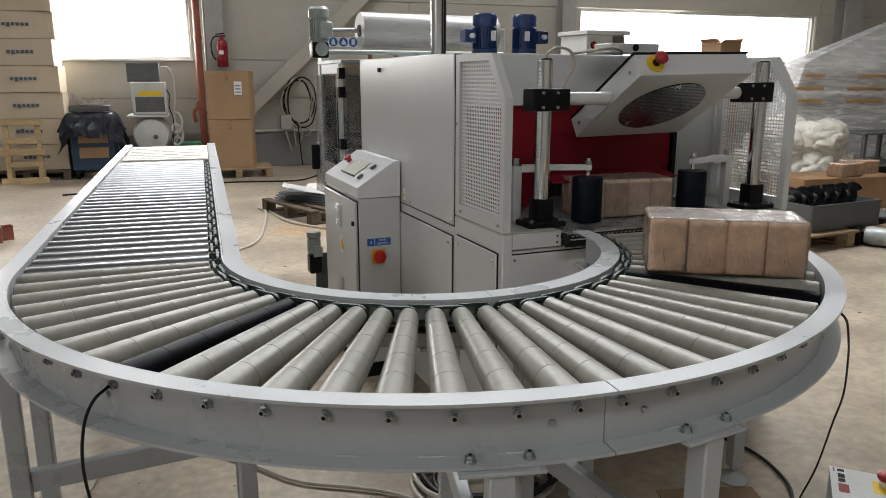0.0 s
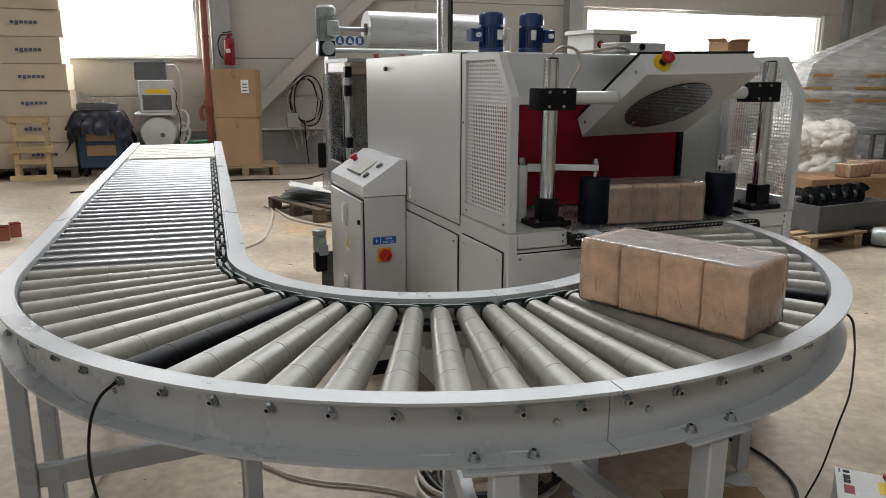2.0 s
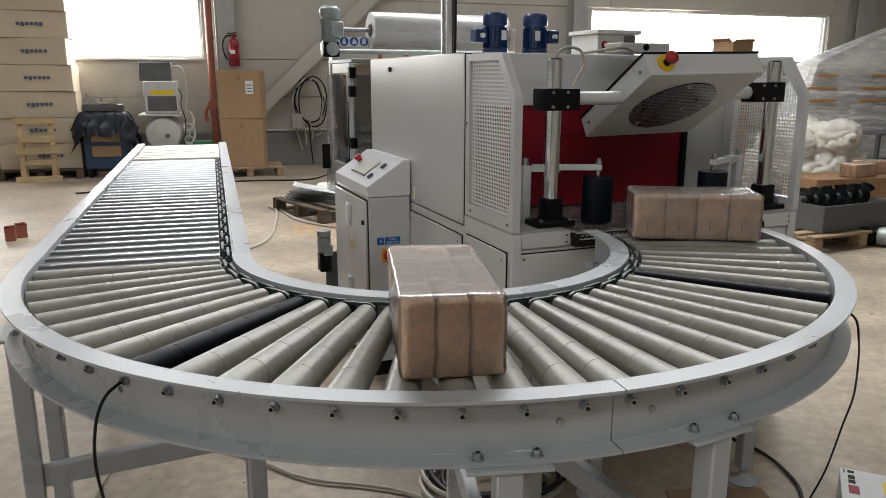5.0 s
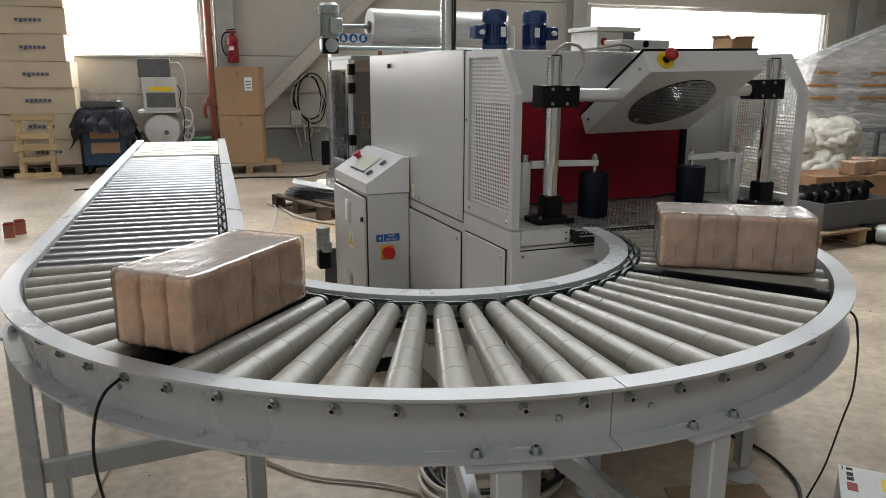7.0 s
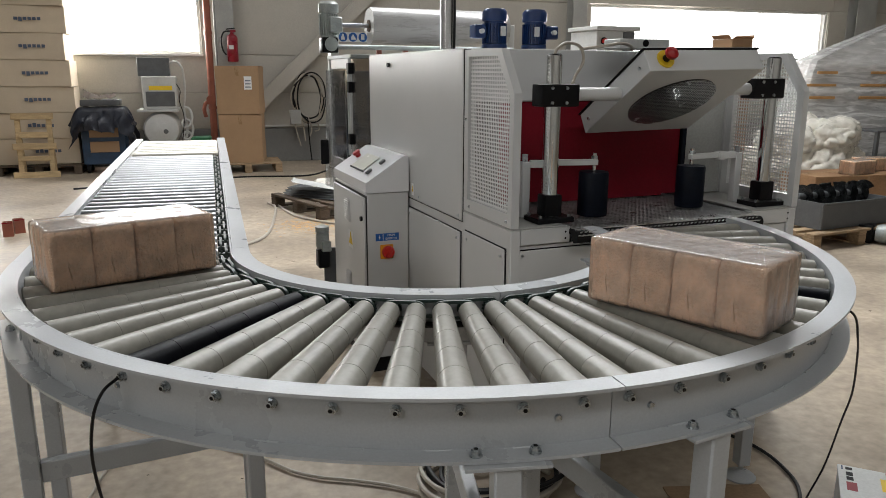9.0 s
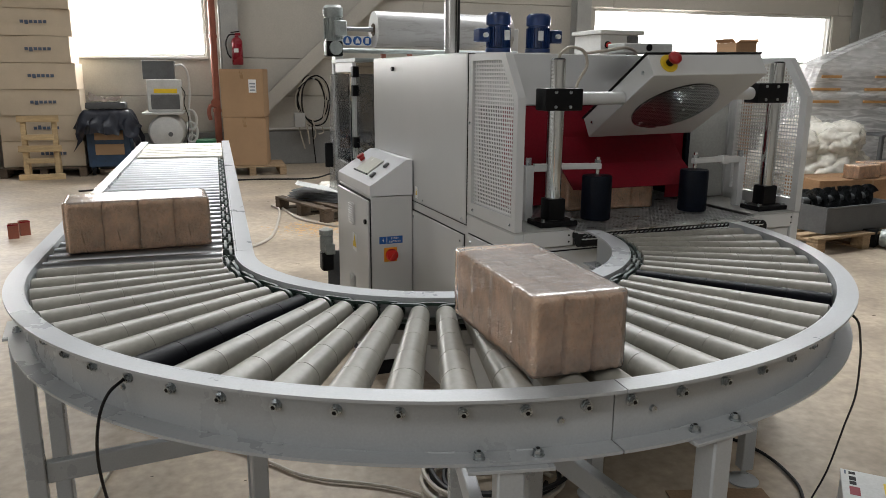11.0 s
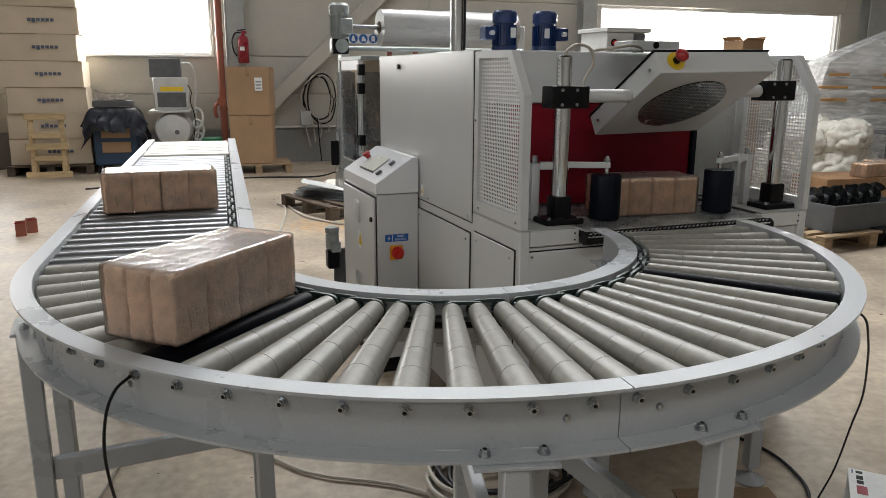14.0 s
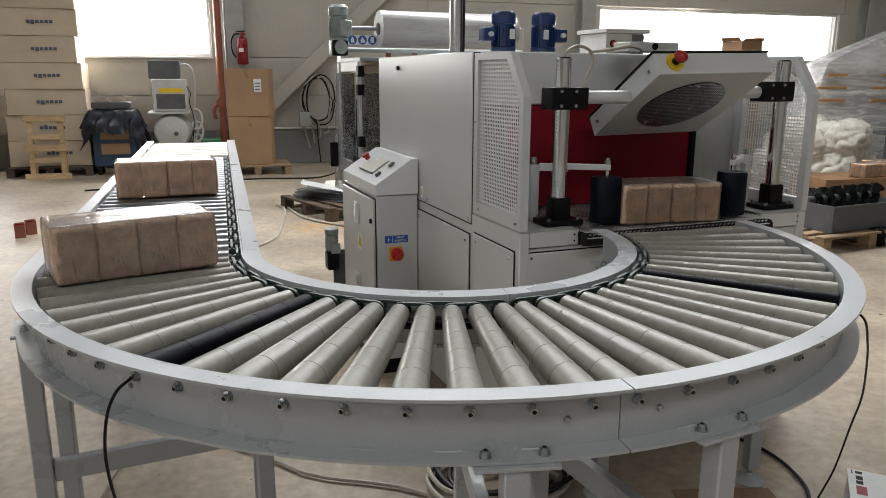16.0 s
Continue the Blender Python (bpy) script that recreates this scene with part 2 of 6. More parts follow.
M_PALLET = mat("pallet_wood", (0.33, 0.235, 0.145), 0.85, 0, 0.25, 5, 90, 0.3, stretch=(1, 6, 6), per_object=0.15, spec=0.2)
M_OLDWOOD = mat("dark_pallet_wood", (0.10, 0.075, 0.055), 0.85, 0, 0.3, 5, 90, 0.3, per_object=0.15, spec=0.2)
M_TARP = mat("dark_blue_tarp", (0.010, 0.013, 0.024), 0.4, 0, 0.3, 9, 60, 0.5)
M_BENCH = mat("blue_steel_bench", (0.02, 0.05, 0.10), 0.5, 0, 0.2, 9, 90, 0.1)
M_GREYPL = mat("dark_grey_plate", (0.10, 0.105, 0.11), 0.5, 0, 0.15, 9, 90, 0.1)
M_COMP = mat("light_grey_casing", (0.50, 0.51, 0.50), 0.5, 0, 0.1, 5, 90, 0.1)
M_PIPE = mat("red_oxide_pipe", (0.25, 0.075, 0.045), 0.5, 0, 0.12, 5, 90, 0.1)
M_EXT = mat("extinguisher_red", (0.23, 0.006, 0.018), 0.3, 0, 0.06, 5, 90, 0.0)
M_COLUMN = mat("grey_steel_column", (0.36, 0.365, 0.35), 0.55, 0, 0.12, 3, 90, 0.1)
M_WALL = mat("wall_panel_beige", (0.44, 0.42, 0.375), 0.7, 0, 0.08, 0.9, 60, 0.08, spec=0.3)
M_PLINTH = mat("grey_plinth", (0.22, 0.22, 0.215), 0.8, 0, 0.15, 1.2, 60, 0.2, spec=0.2)
# ceiling out of view, coloured dark to lower the fill light
M_CEIL = mat("ceiling_sheet", (0.26, 0.265, 0.27), 0.6, 0, 0.06, 1.2, 40, 0.1)
M_FLOOR = mat("power_floated_concrete", (0.35, 0.29, 0.22), 0.46, 0, 0.26, 1.3, 22, 0.06, dirt=(0.245, 0.2, 0.153), spec=0.35)
M_CABLEB = mat("black_cable", (0.008, 0.008, 0.009), 0.45, 0, 0.1, 9, 90, 0.0, spec=0.2)
M_CABLEG = mat("grey_cable", (0.38, 0.345, 0.29), 0.55, 0, 0.1, 9, 90, 0.0)
M_SAWDUST = mat("sawdust_spill", (0.56, 0.36, 0.18), 0.95, 0, 0.2, 9, 120, 0.6)
M_SKYGLOW = glow_mat("white_sky_outside", (1.0, 0.995, 0.98), 3.2)
M_FRAMEW = mat("pale_window_frame", (0.6, 0.6, 0.58), 0.5, 0, 0.08, 3, 90, 0.05)
# pale screen, base colour raised further for its bright reflection
M_SCREEN = mat("pale_glass_screen", (0.62, 0.62, 0.56), 0.2, 0, 0.05, 9, 90, 0.0)
M_GREEN = mat("green_plastic", (0.02, 0.16, 0.07), 0.45, 0, 0.2, 9, 90, 0.2)
M_AUGER = mat("dark_polished_steel", (0.10, 0.105, 0.11), 0.25, 0.9, 0.2, 9, 90, 0.1)
M_KRAFT = mat("flat_cardboard_sheet", (0.27, 0.185, 0.115), 0.9, 0, 0.15, 3, 90, 0.15, spec=0.2)

# ---- building helpers ----


def part(name, bm, material, parent=None, label="", smooth=40, m=None):
    """Links a bmesh as one mesh object under a thing or a part."""
    bmesh.ops.recalc_face_normals(bm, faces=bm.faces)
    me = bpy.data.meshes.new(name)
    bm.to_mesh(me)
    bm.free()
    me.materials.append(material)
    if smooth:
        for f in me.polygons:
            f.use_smooth = True
        me.set_sharp_from_angle(angle=radians(smooth))
    ob = new(name, me)
    if parent is not None:
        ob.parent = parent
    if m is not None:
        ob.matrix_basis = m
    if label:
        tagged(ob, label)
    return ob


def again(ob, m, parent):
    """Another object on the same mesh."""
    o = new(ob.name.split(".")[0], ob.data)
    o.parent = parent
    o.matrix_basis = m
    return o


def thing(name, m, label, category, group="", kind=""):
    ob = new(name)
    ob.empty_display_size = 0.05
    ob.matrix_basis = m
    return tagged(ob, label, category, group, kind)


def BM():
    return bmesh.new()


def box(bm, x0, x1, y0, y1, z0, z1, bevel=0.0, m=None, seg=1):
    vs = [bm.verts.new((x, y, z)) for x in (x0, x1) for y in (y0, y1) for z in (z0, z1)]
    fs = [bm.faces.new([vs[i] for i in q]) for q in ((0, 1, 3, 2), (4, 6, 7, 5), (0, 4, 5, 1), (2, 3, 7, 6), (0, 2, 6, 4), (1, 5, 7, 3))]
    if bevel:
        es = list({e for f in fs for e in f.edges})
        r = bmesh.ops.bevel(bm, geom=es, offset=bevel, segments=seg, affect="EDGES", profile=0.6)
        vs = list({v for f in r["faces"] for v in f.verts} | {v for v in vs if v.is_valid})
    if m is not None:
        for v in vs:
            v.co = m @ v.co
    return bm


def cyl(bm, p0, p1, r0, r1=None, seg=20, caps=True):
    p0, p1 = Vector(p0), Vector(p1)
    r1 = r0 if r1 is None else r1
    q = (p1 - p0).to_track_quat("Z", "Y").to_matrix()
    rings = []
    for c, r in ((p0, r0), (p1, r1)):
        rings.append([bm.verts.new(c + q @ Vector((r * math.cos(2 * math.pi * k / seg), r * math.sin(2 * math.pi * k / seg), 0))) for k in range(seg)])
    for k in range(seg):
        bm.faces.new((rings[0][k], rings[0][(k + 1) % seg], rings[1][(k + 1) % seg], rings[1][k]))
    if caps:
        bm.faces.new(rings[0][::-1])
        bm.faces.new(rings[1])
    return bm


def lathe(bm, profile, seg=24, m=None):
    """Turns (radius, height) pairs round z."""
    rings = []
    for r, z in profile:
        rings.append([bm.verts.new((max(r, 1e-4) * math.cos(2 * math.pi * k / seg), max(r, 1e-4) * math.sin(2 * math.pi * k / seg), z)) for k in range(seg)])
    for a, b in zip(rings, rings[1:]):
        for k in range(seg):
            bm.faces.new((a[k], a[(k + 1) % seg], b[(k + 1) % seg], b[k]))
    bm.faces.new(rings[0][::-1])
    bm.faces.new(rings[-1])
    if m is not None:
        for ring in rings:
            for v in ring:
                v.co = m @ v.co
    return bm


def smooth_line(pts, n=8):
    """Catmull-Rom through the points."""
    P = [Vector(q) for q in pts]
    P = [P[0] * 2 - P[1]] + P + [P[-1] * 2 - P[-2]]
    out = []
    for i in range(1, len(P) - 2):
        for k in range(n):
            t = k / n
            a, b, c, d = P[i - 1], P[i], P[i + 1], P[i + 2]
            out.append(0.5 * (2 * b + (c - a) * t + (2 * a - 5 * b + 4 * c - d) * t * t + (3 * b - a - 3 * c + d) * t ** 3))
    out.append(P[-2])
    return out


def tube(bm, pts, r, seg=8, n=8):
    L = smooth_line(pts, n) if n > 1 else [Vector(q) for q in pts]
    rings, up = [], Vector((0.13, 0.21, 0.97))
    for i, c in enumerate(L):
        t = (L[min(i + 1, len(L) - 1)] - L[max(i - 1, 0)]).normalized()
        a = t.cross(up)
        if a.length < 0.1:
            a = t.cross(Vector((1, 0.2, 0)))
        a.normalize()
        b = t.cross(a)
        up = -b if (-b).dot(up) > 0 else b
        rings.append([bm.verts.new(c + r * (math.cos(2 * math.pi * k / seg) * a + math.sin(2 * math.pi * k / seg) * t.cross(a))) for k in range(seg)])
    for a, b in zip(rings, rings[1:]):
        for k in range(seg):
            bm.faces.new((a[k], a[(k + 1) % seg], b[(k + 1) % seg], b[k]))
    bm.faces.new(rings[0][::-1])
    bm.faces.new(rings[-1])
    return bm


def prism(bm, poly, axis, a, b):
    """A flat outline pulled along an axis: poly in the other two axes, in xyz order."""
    def at(u, v, w):
        return {"x": (w, u, v), "y": (u, w, v), "z": (u, v, w)}[axis]
    lo = [bm.verts.new(at(u, v, a)) for u, v in poly]
    hi = [bm.verts.new(at(u, v, b)) for u, v in poly]
    bm.faces.new(lo)
    bm.faces.new(hi[::-1])
    for i in range(len(poly)):
        j = (i + 1) % len(poly)
        bm.faces.new((lo[i], hi[i], hi[j], lo[j]))
    return bm


def sector(bm, r0, r1, z0, z1, a0, a1, n=36):
    """A curved bar: a rectangle swept from angle a0 to a1 in degrees."""
    rings = []
    for k in range(n + 1):
        a = radians(a0 + (a1 - a0) * k / n)
        c, s = math.cos(a), math.sin(a)
        rings.append([bm.verts.new((r * c, r * s, z)) for r, z in ((r0, z0), (r1, z0), (r1, z1), (r0, z1))])
    for a, b in zip(rings, rings[1:]):
        for k in range(4):
            bm.faces.new((a[k], a[(k + 1) % 4], b[(k + 1) % 4], b[k]))
    bm.faces.new(rings[0])
    bm.faces.new(rings[-1][::-1])
    return bm


def rumple(bm, amount, scale, seed=0.0):
    for v in bm.verts:
        q = v.co * scale + Vector((seed, seed * 1.7, -seed))
        v.co += Vector((noise.noise(q), noise.noise(q + Vector((9.1, 0, 0))), noise.noise(q + Vector((0, 7.3, 0))))) * amount
    return bm

# ---- the hall ----
HX0, HX1, HY0, CEIL_Z = -9.0, 17.0, HALL_SOUTH, 6.4
part("floor", box(BM(), HX0, HX1, HY0, WALL_Y + 0.3, -0.2, 0.0), M_FLOOR, smooth=0)
tagged(bpy.data.objects["floor"], "worn beige power-floated concrete factory floor", "floor", kind="structure")
WIN = ((-4.7, -0.74), (6.24, 11.7))
SILL, HEAD = 1.76, 2.74


def wall_north():
    bm = BM()
    box(bm, HX0, HX1, WALL_Y, WALL_Y + 0.2, 0.0, SILL)
    box(bm, HX0, HX1, WALL_Y, WALL_Y + 0.2, HEAD, CEIL_Z)
    for a, b in ((HX0, WIN[0][0]), (WIN[0][1], WIN[1][0]), (WIN[1][1], HX1)):
        box(bm, a, b, WALL_Y, WALL_Y + 0.2, SILL, HEAD)
    w = tagged(part("wall_north", bm, M_WALL, smooth=0), "beige sandwich-panel hall wall with strip windows", "wall", kind="structure")
    part("plinth", box(BM(), HX0, HX1, WALL_Y - 0.06, WALL_Y - 0.002, 0.0, 0.56, 0.008), M_PLINTH, w, "dark grey concrete plinth")
    for z0, z1 in ((0.575, 1.14), (1.15, SILL - 0.01)):
        x = HX0
        while x < HX1:
            part("panel", box(BM(), x + 0.004, min(x + 5.2, HX1) - 0.004, WALL_Y - 0.022, WALL_Y - 0.002, z0, z1, 0.006), M_WALL, w)
            x += 5.2
    for z0, z1 in ((HEAD + 0.01, 3.6), (3.61, 4.5)):
        x = HX0
        while x < HX1:
            part("panel", box(BM(), x + 0.004, min(x + 5.2, HX1) - 0.004, WALL_Y - 0.022, WALL_Y - 0.002, z0, z1, 0.006), M_WALL, w)
            x += 5.2
    for a, b in ((WIN[0][1] + 0.01, 2.9), (2.91, WIN[1][0] - 0.01), (WIN[1][1] + 0.01, HX1)):
        part("panel", box(BM(), a, b, WALL_Y - 0.022, WALL_Y - 0.002, SILL, HEAD, 0.006), M_WALL, w)


wall_north()
# walls out of view, in the darkened wall colour
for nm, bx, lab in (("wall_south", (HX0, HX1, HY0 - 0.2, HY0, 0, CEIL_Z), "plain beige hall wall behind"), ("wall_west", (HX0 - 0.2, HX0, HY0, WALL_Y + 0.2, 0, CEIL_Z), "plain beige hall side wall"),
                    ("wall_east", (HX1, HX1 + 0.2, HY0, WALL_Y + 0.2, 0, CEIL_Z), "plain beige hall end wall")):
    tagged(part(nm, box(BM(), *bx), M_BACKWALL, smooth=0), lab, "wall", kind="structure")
tagged(part("ceiling", box(BM(), HX0 - 0.2, HX1 + 0.2, HY0 - 0.2, WALL_Y + 0.2, CEIL_Z, CEIL_Z + 0.2), M_CEIL, smooth=0), "unseen sheet-metal hall ceiling, darkened to cut fill light", "ceiling", kind="structure")
for i, (a, b) in enumerate(WIN):
    w = thing("window_%d" % (i + 1), pose(0, 0, 0), "wide strip window, blown out by the white sky", "window", kind="structure")
    part("window_sill", box(BM(), a - 0.03, b + 0.03, WALL_Y - 0.075, WALL_Y - 0.024, SILL - 0.035, SILL, 0.006), M_FRAMEW, w)
    n = 3 if i == 0 else 4
    for k in range(n + 1):
        x = a + (b - a) * k / n
        if 0 < k < n:
            continue
        part("window_frame", box(BM(), x - 0.03, x + 0.03, WALL_Y + 0.05, WALL_Y + 0.11, SILL, HEAD, 0.006), M_FRAMEW, w)
    for z in (SILL + 0.025, HEAD - 0.025):
        part("window_frame", box(BM(), a + 0.031, b - 0.031, WALL_Y + 0.05, WALL_Y + 0.11, z - 0.025, z + 0.025, 0.006), M_FRAMEW, w)
tagged(part("backdrop", box(BM(), HX0 - 4, HX1 + 4, WALL_Y + 1.4, WALL_Y + 1.5, 0.8, 5.0), M_SKYGLOW, smooth=0), "plain white overcast sky outside the windows", "sky", kind="structure")


def i_column(x, y, w=0.3, label="grey steel I-section hall column"):
    c = thing("steel_column", pose(x, y, 0), label, "column", kind="structure")
    part("flange", box(BM(), -w / 2, w / 2, -0.16, -0.145, 0, CEIL_Z, 0.002), M_COLUMN, c)
    part("flange", box(BM(), -w / 2, w / 2, 0.085, 0.1, 0, CEIL_Z, 0.002), M_COLUMN, c)
    part("web", box(BM(), -0.006, 0.006, -0.145, 0.085, 0, CEIL_Z), M_COLUMN, c)
    return c


i_column(-0.36, WALL_Y - 0.14, 0.28)
i_column(5.86, WALL_Y - 0.14, 0.28)
i_column(12.4, WALL_Y - 0.14, 0.5)

# diagonal wind brace and its rail
brace = tagged(part("diagonal_brace", prism(BM(), ((0.02, 0.72), (0.02, 1.02), (2.75, 3.62), (3.1, 3.62)), "y", WALL_Y - 0.22, WALL_Y - 0.12), M_WALL, smooth=30), "pale painted diagonal steel wind brace", "brace", kind="structure")
tagged(part("wall_rail", box(BM(), -0.2, 2.6, WALL_Y - 0.08, WALL_Y - 0.05, 0.585, 0.615, 0.004), M_FRAMEW), "thin white rail along the hall wall", "rail", kind="structure")


def red_pipe():
    p = thing("fire_pipe", pose(-0.62, WALL_Y - 0.36, 0), "red oxide fire main pipe running up the wall", "pipe", kind="structure")
    part("pipe", cyl(BM(), (0, 0, 0), (0, 0, CEIL_Z), 0.055), M_PIPE, p)
    for z in (0.9, 2.05, 3.4):
        part("clamp", cyl(BM(), (0, 0, z), (0, 0, z + 0.05), 0.066), M_PIPE, p)
    part("elbow", tube(BM(), ((-0.02, -0.05, 1.0), (-0.1, -0.09, 1.0), (-0.13, -0.09, 0.9), (-0.11, -0.09, 0.78)), 0.03), M_PIPE, p)
    part("valve_wheel", cyl(BM(), (-0.02, -0.1, 1.05), (-0.02, -0.12, 1.05), 0.07), M_PIPE, p)
    part("cable_riser", tube(BM(), ((0.1, 0.05, 0.1), (0.11, 0.05, 2.5), (0.1, 0.05, 5)), 0.018), M_COLUMN, p)


red_pipe()

# ---- roller conveyor ----
R_OUT, R_WEB, R_IN, R_HOLE = 1.2, 1.1525, 0.616, 0.5606
RIM_Z, LOW_Z, TOP_Z = 0.96, 0.84, 0.953
PITCH, STUB = 5.42, 0.043


def roller_radius(r):
    return 0.024 + (r - 0.635) / (1.14 - 0.635) * 0.0125


def taper_mesh(material):
    """A conical sleeve in segments with a level top, along x; origin on the bend's axis."""
    bm = BM()
    cuts = [0.652, 0.745, 0.842, 0.941, 1.04, 1.145]
    prof = [(0.652, -0.004)]
    for i, r in enumerate(cuts):
        if 0 < i < len(cuts) - 1:
            prof += [(r - 0.001, 0), (r - 0.0005, -0.0008), (r + 0.0005, -0.0008), (r + 0.001, 0)]
        elif i == 0:
            prof += [(r + 0.003, 0)]
        else:
            prof += [(r - 0.003, 0), (r, -0.004)]
    rings = []
    for r, d in prof:
        q = roller_radius(r) + d
        rings.append([bm.verts.new((r, q * math.sin(2 * math.pi * k / 22), TOP_Z - roller_radius(r) + q * math.cos(2 * math.pi * k / 22))) for k in range(22)])
    for a, b in zip(rings, rings[1:]):
        for k in range(22):
            bm.faces.new((a[k], a[(k + 1) % 22], b[(k + 1) % 22], b[k]))
    bm.faces.new(rings[0])
    bm.faces.new(rings[-1])
    ob = part("roller", bm, material)
    me = ob.data
    bpy.data.objects.remove(ob)
    return me


def sprocket_mesh(x0, z):
    """Two toothed wheels and a hub on a roller's drive end, along x."""
    bm = BM()
    for x in (x0, x0 + 0.0145):
        pts = [((0.0215 if k % 2 else 0.0175) * math.cos(2 * math.pi * k / 28), (0.0215 if k % 2 else 0.0175) * math.sin(2 * math.pi * k / 28) + z) for k in range(28)]
        prism(bm, pts, "x", x - 0.003, x + 0.003)
    cyl(bm, (x0 - 0.009, 0, z), (x0 + 0.0245, 0, z), 0.014, seg=12)
    ob = part("sprocket", bm, M_CHAIN, smooth=30)
    me = ob.data
    bpy.data.objects.remove(ob)
    return me


def bolt_mesh():
    """A hex bolt with washer and socket that points along +x."""
    bm = BM()
    cyl(bm, (0, 0, 0), (0.002, 0, 0), 0.0112, seg=18)
    cyl(bm, (0.002, 0, 0), (0.0045, 0, 0), 0.0105, seg=16)
    cyl(bm, (0.0045, 0, 0), (0.0105, 0, 0), 0.0092, seg=6)
    cyl(bm, (0.0105, 0, 0), (0.013, 0, 0), 0.0062, seg=12)
    cyl(bm, (0.013, 0, 0), (0.0134, 0, 0), 0.0042, seg=6)
    ob = part("bolt", bm, M_BOLT, smooth=30)
    me = ob.data
    me.materials.append(M_BLACK)
    for f in me.polygons:
        if f.center.x > 0.01315:
            f.material_index = 1
    bpy.data.objects.remove(ob)
    return me


ME_TAPER, ME_TAPER_BLACK = taper_mesh(M_ROLLER), taper_mesh(M_BLACKR)
ME_SPROCKET, ME_BOLT = sprocket_mesh(0.6265, TOP_Z - 0.024), bolt_mesh()


def mesh_child(name, me, parent, m):
    o = new(name, me)
    o.parent = parent
    o.matrix_basis = m
    return o


def polar(a, r, z):
    return Vector((r * math.cos(radians(a)), r * math.sin(radians(a)), z))


def chain_loop(bm, p, q, up, r=0.0195, w=0.004):
    """A closed roller chain round two parallel sprockets at p and q; up: the axle's normal in the loop's plane."""
    d = (q - p).normalized()
    pts = []
    n = 7
    for k in range(n + 1):
        a = math.pi / 2 + math.pi * k / n
        pts.append(p + d * (r * math.cos(a)) + up * (r * math.sin(a)))
    for k in range(n + 1):
        a = -math.pi / 2 + math.pi * k / n
        pts.append(q + d * (r * math.cos(a)) + up * (r * math.sin(a)))
    axle = d.cross(up).normalized()
    rings = []
    L = len(pts)
    for i, c in enumerate(pts):
        out = (c - (p if i <= n else q)).normalized()
        rings.append([bm.verts.new(c + axle * (sx * w) + out * (so * 0.0038)) for sx, so in ((-1, -1), (1, -1), (1, 1), (-1, 1))])
    for i in range(L):
        a, b = rings[i], rings[(i + 1) % L]
        for k in range(4):
            bm.faces.new((a[k], a[(k + 1) % 4], b[(k + 1) % 4], b[k]))


def foot_mesh():
    bm = lathe(BM(), ((0.0, 0.0), (0.056, 0.0), (0.058, 0.006), (0.05, 0.014), (0.022, 0.022), (0.016, 0.03), (0.012, 0.034)), 24)
    cyl(bm, (0, 0, 0.03), (0, 0, 0.1), 0.009, seg=12)
    cyl(bm, (0, 0, 0.055), (0, 0, 0.066), 0.015, seg=6)
    ob = part("foot", bm, M_RAIL)
    me = ob.data
    bpy.data.objects.remove(ob)
    return me


ME_FOOT = foot_mesh()


def leg(parent, x, y, a, top=LOW_Z):
    """A square post with a head plate and a levelling foot, turned by a degrees."""
    m = pose(x, y, 0, 0, 0, a)
    l = part("leg", box(BM(), -0.024, 0.024, -0.024, 0.024, 0.055, top - 0.008, 0.004), M_RAIL, parent, m=m)
    part("head_plate", box(BM(), -0.03, 0.03, -0.075, 0.075, top - 0.008, top - 0.001, 0.001), M_RAIL, l)
    mesh_child("foot", ME_FOOT, l, pose(0, 0, 0))
    return l


def crossbar(parent, p, q, z, h=0.03):
    d = Vector((q[0] - p[0], q[1] - p[1], 0))
    a = math.degrees(math.atan2(d.y, d.x))
    part("crossbar", box(BM(), 0.025, d.length - 0.025, -0.015, 0.015, z - h, z + h, 0.003), M_RAIL, parent, m=pose(p[0], p[1], 0, 0, 0, a))


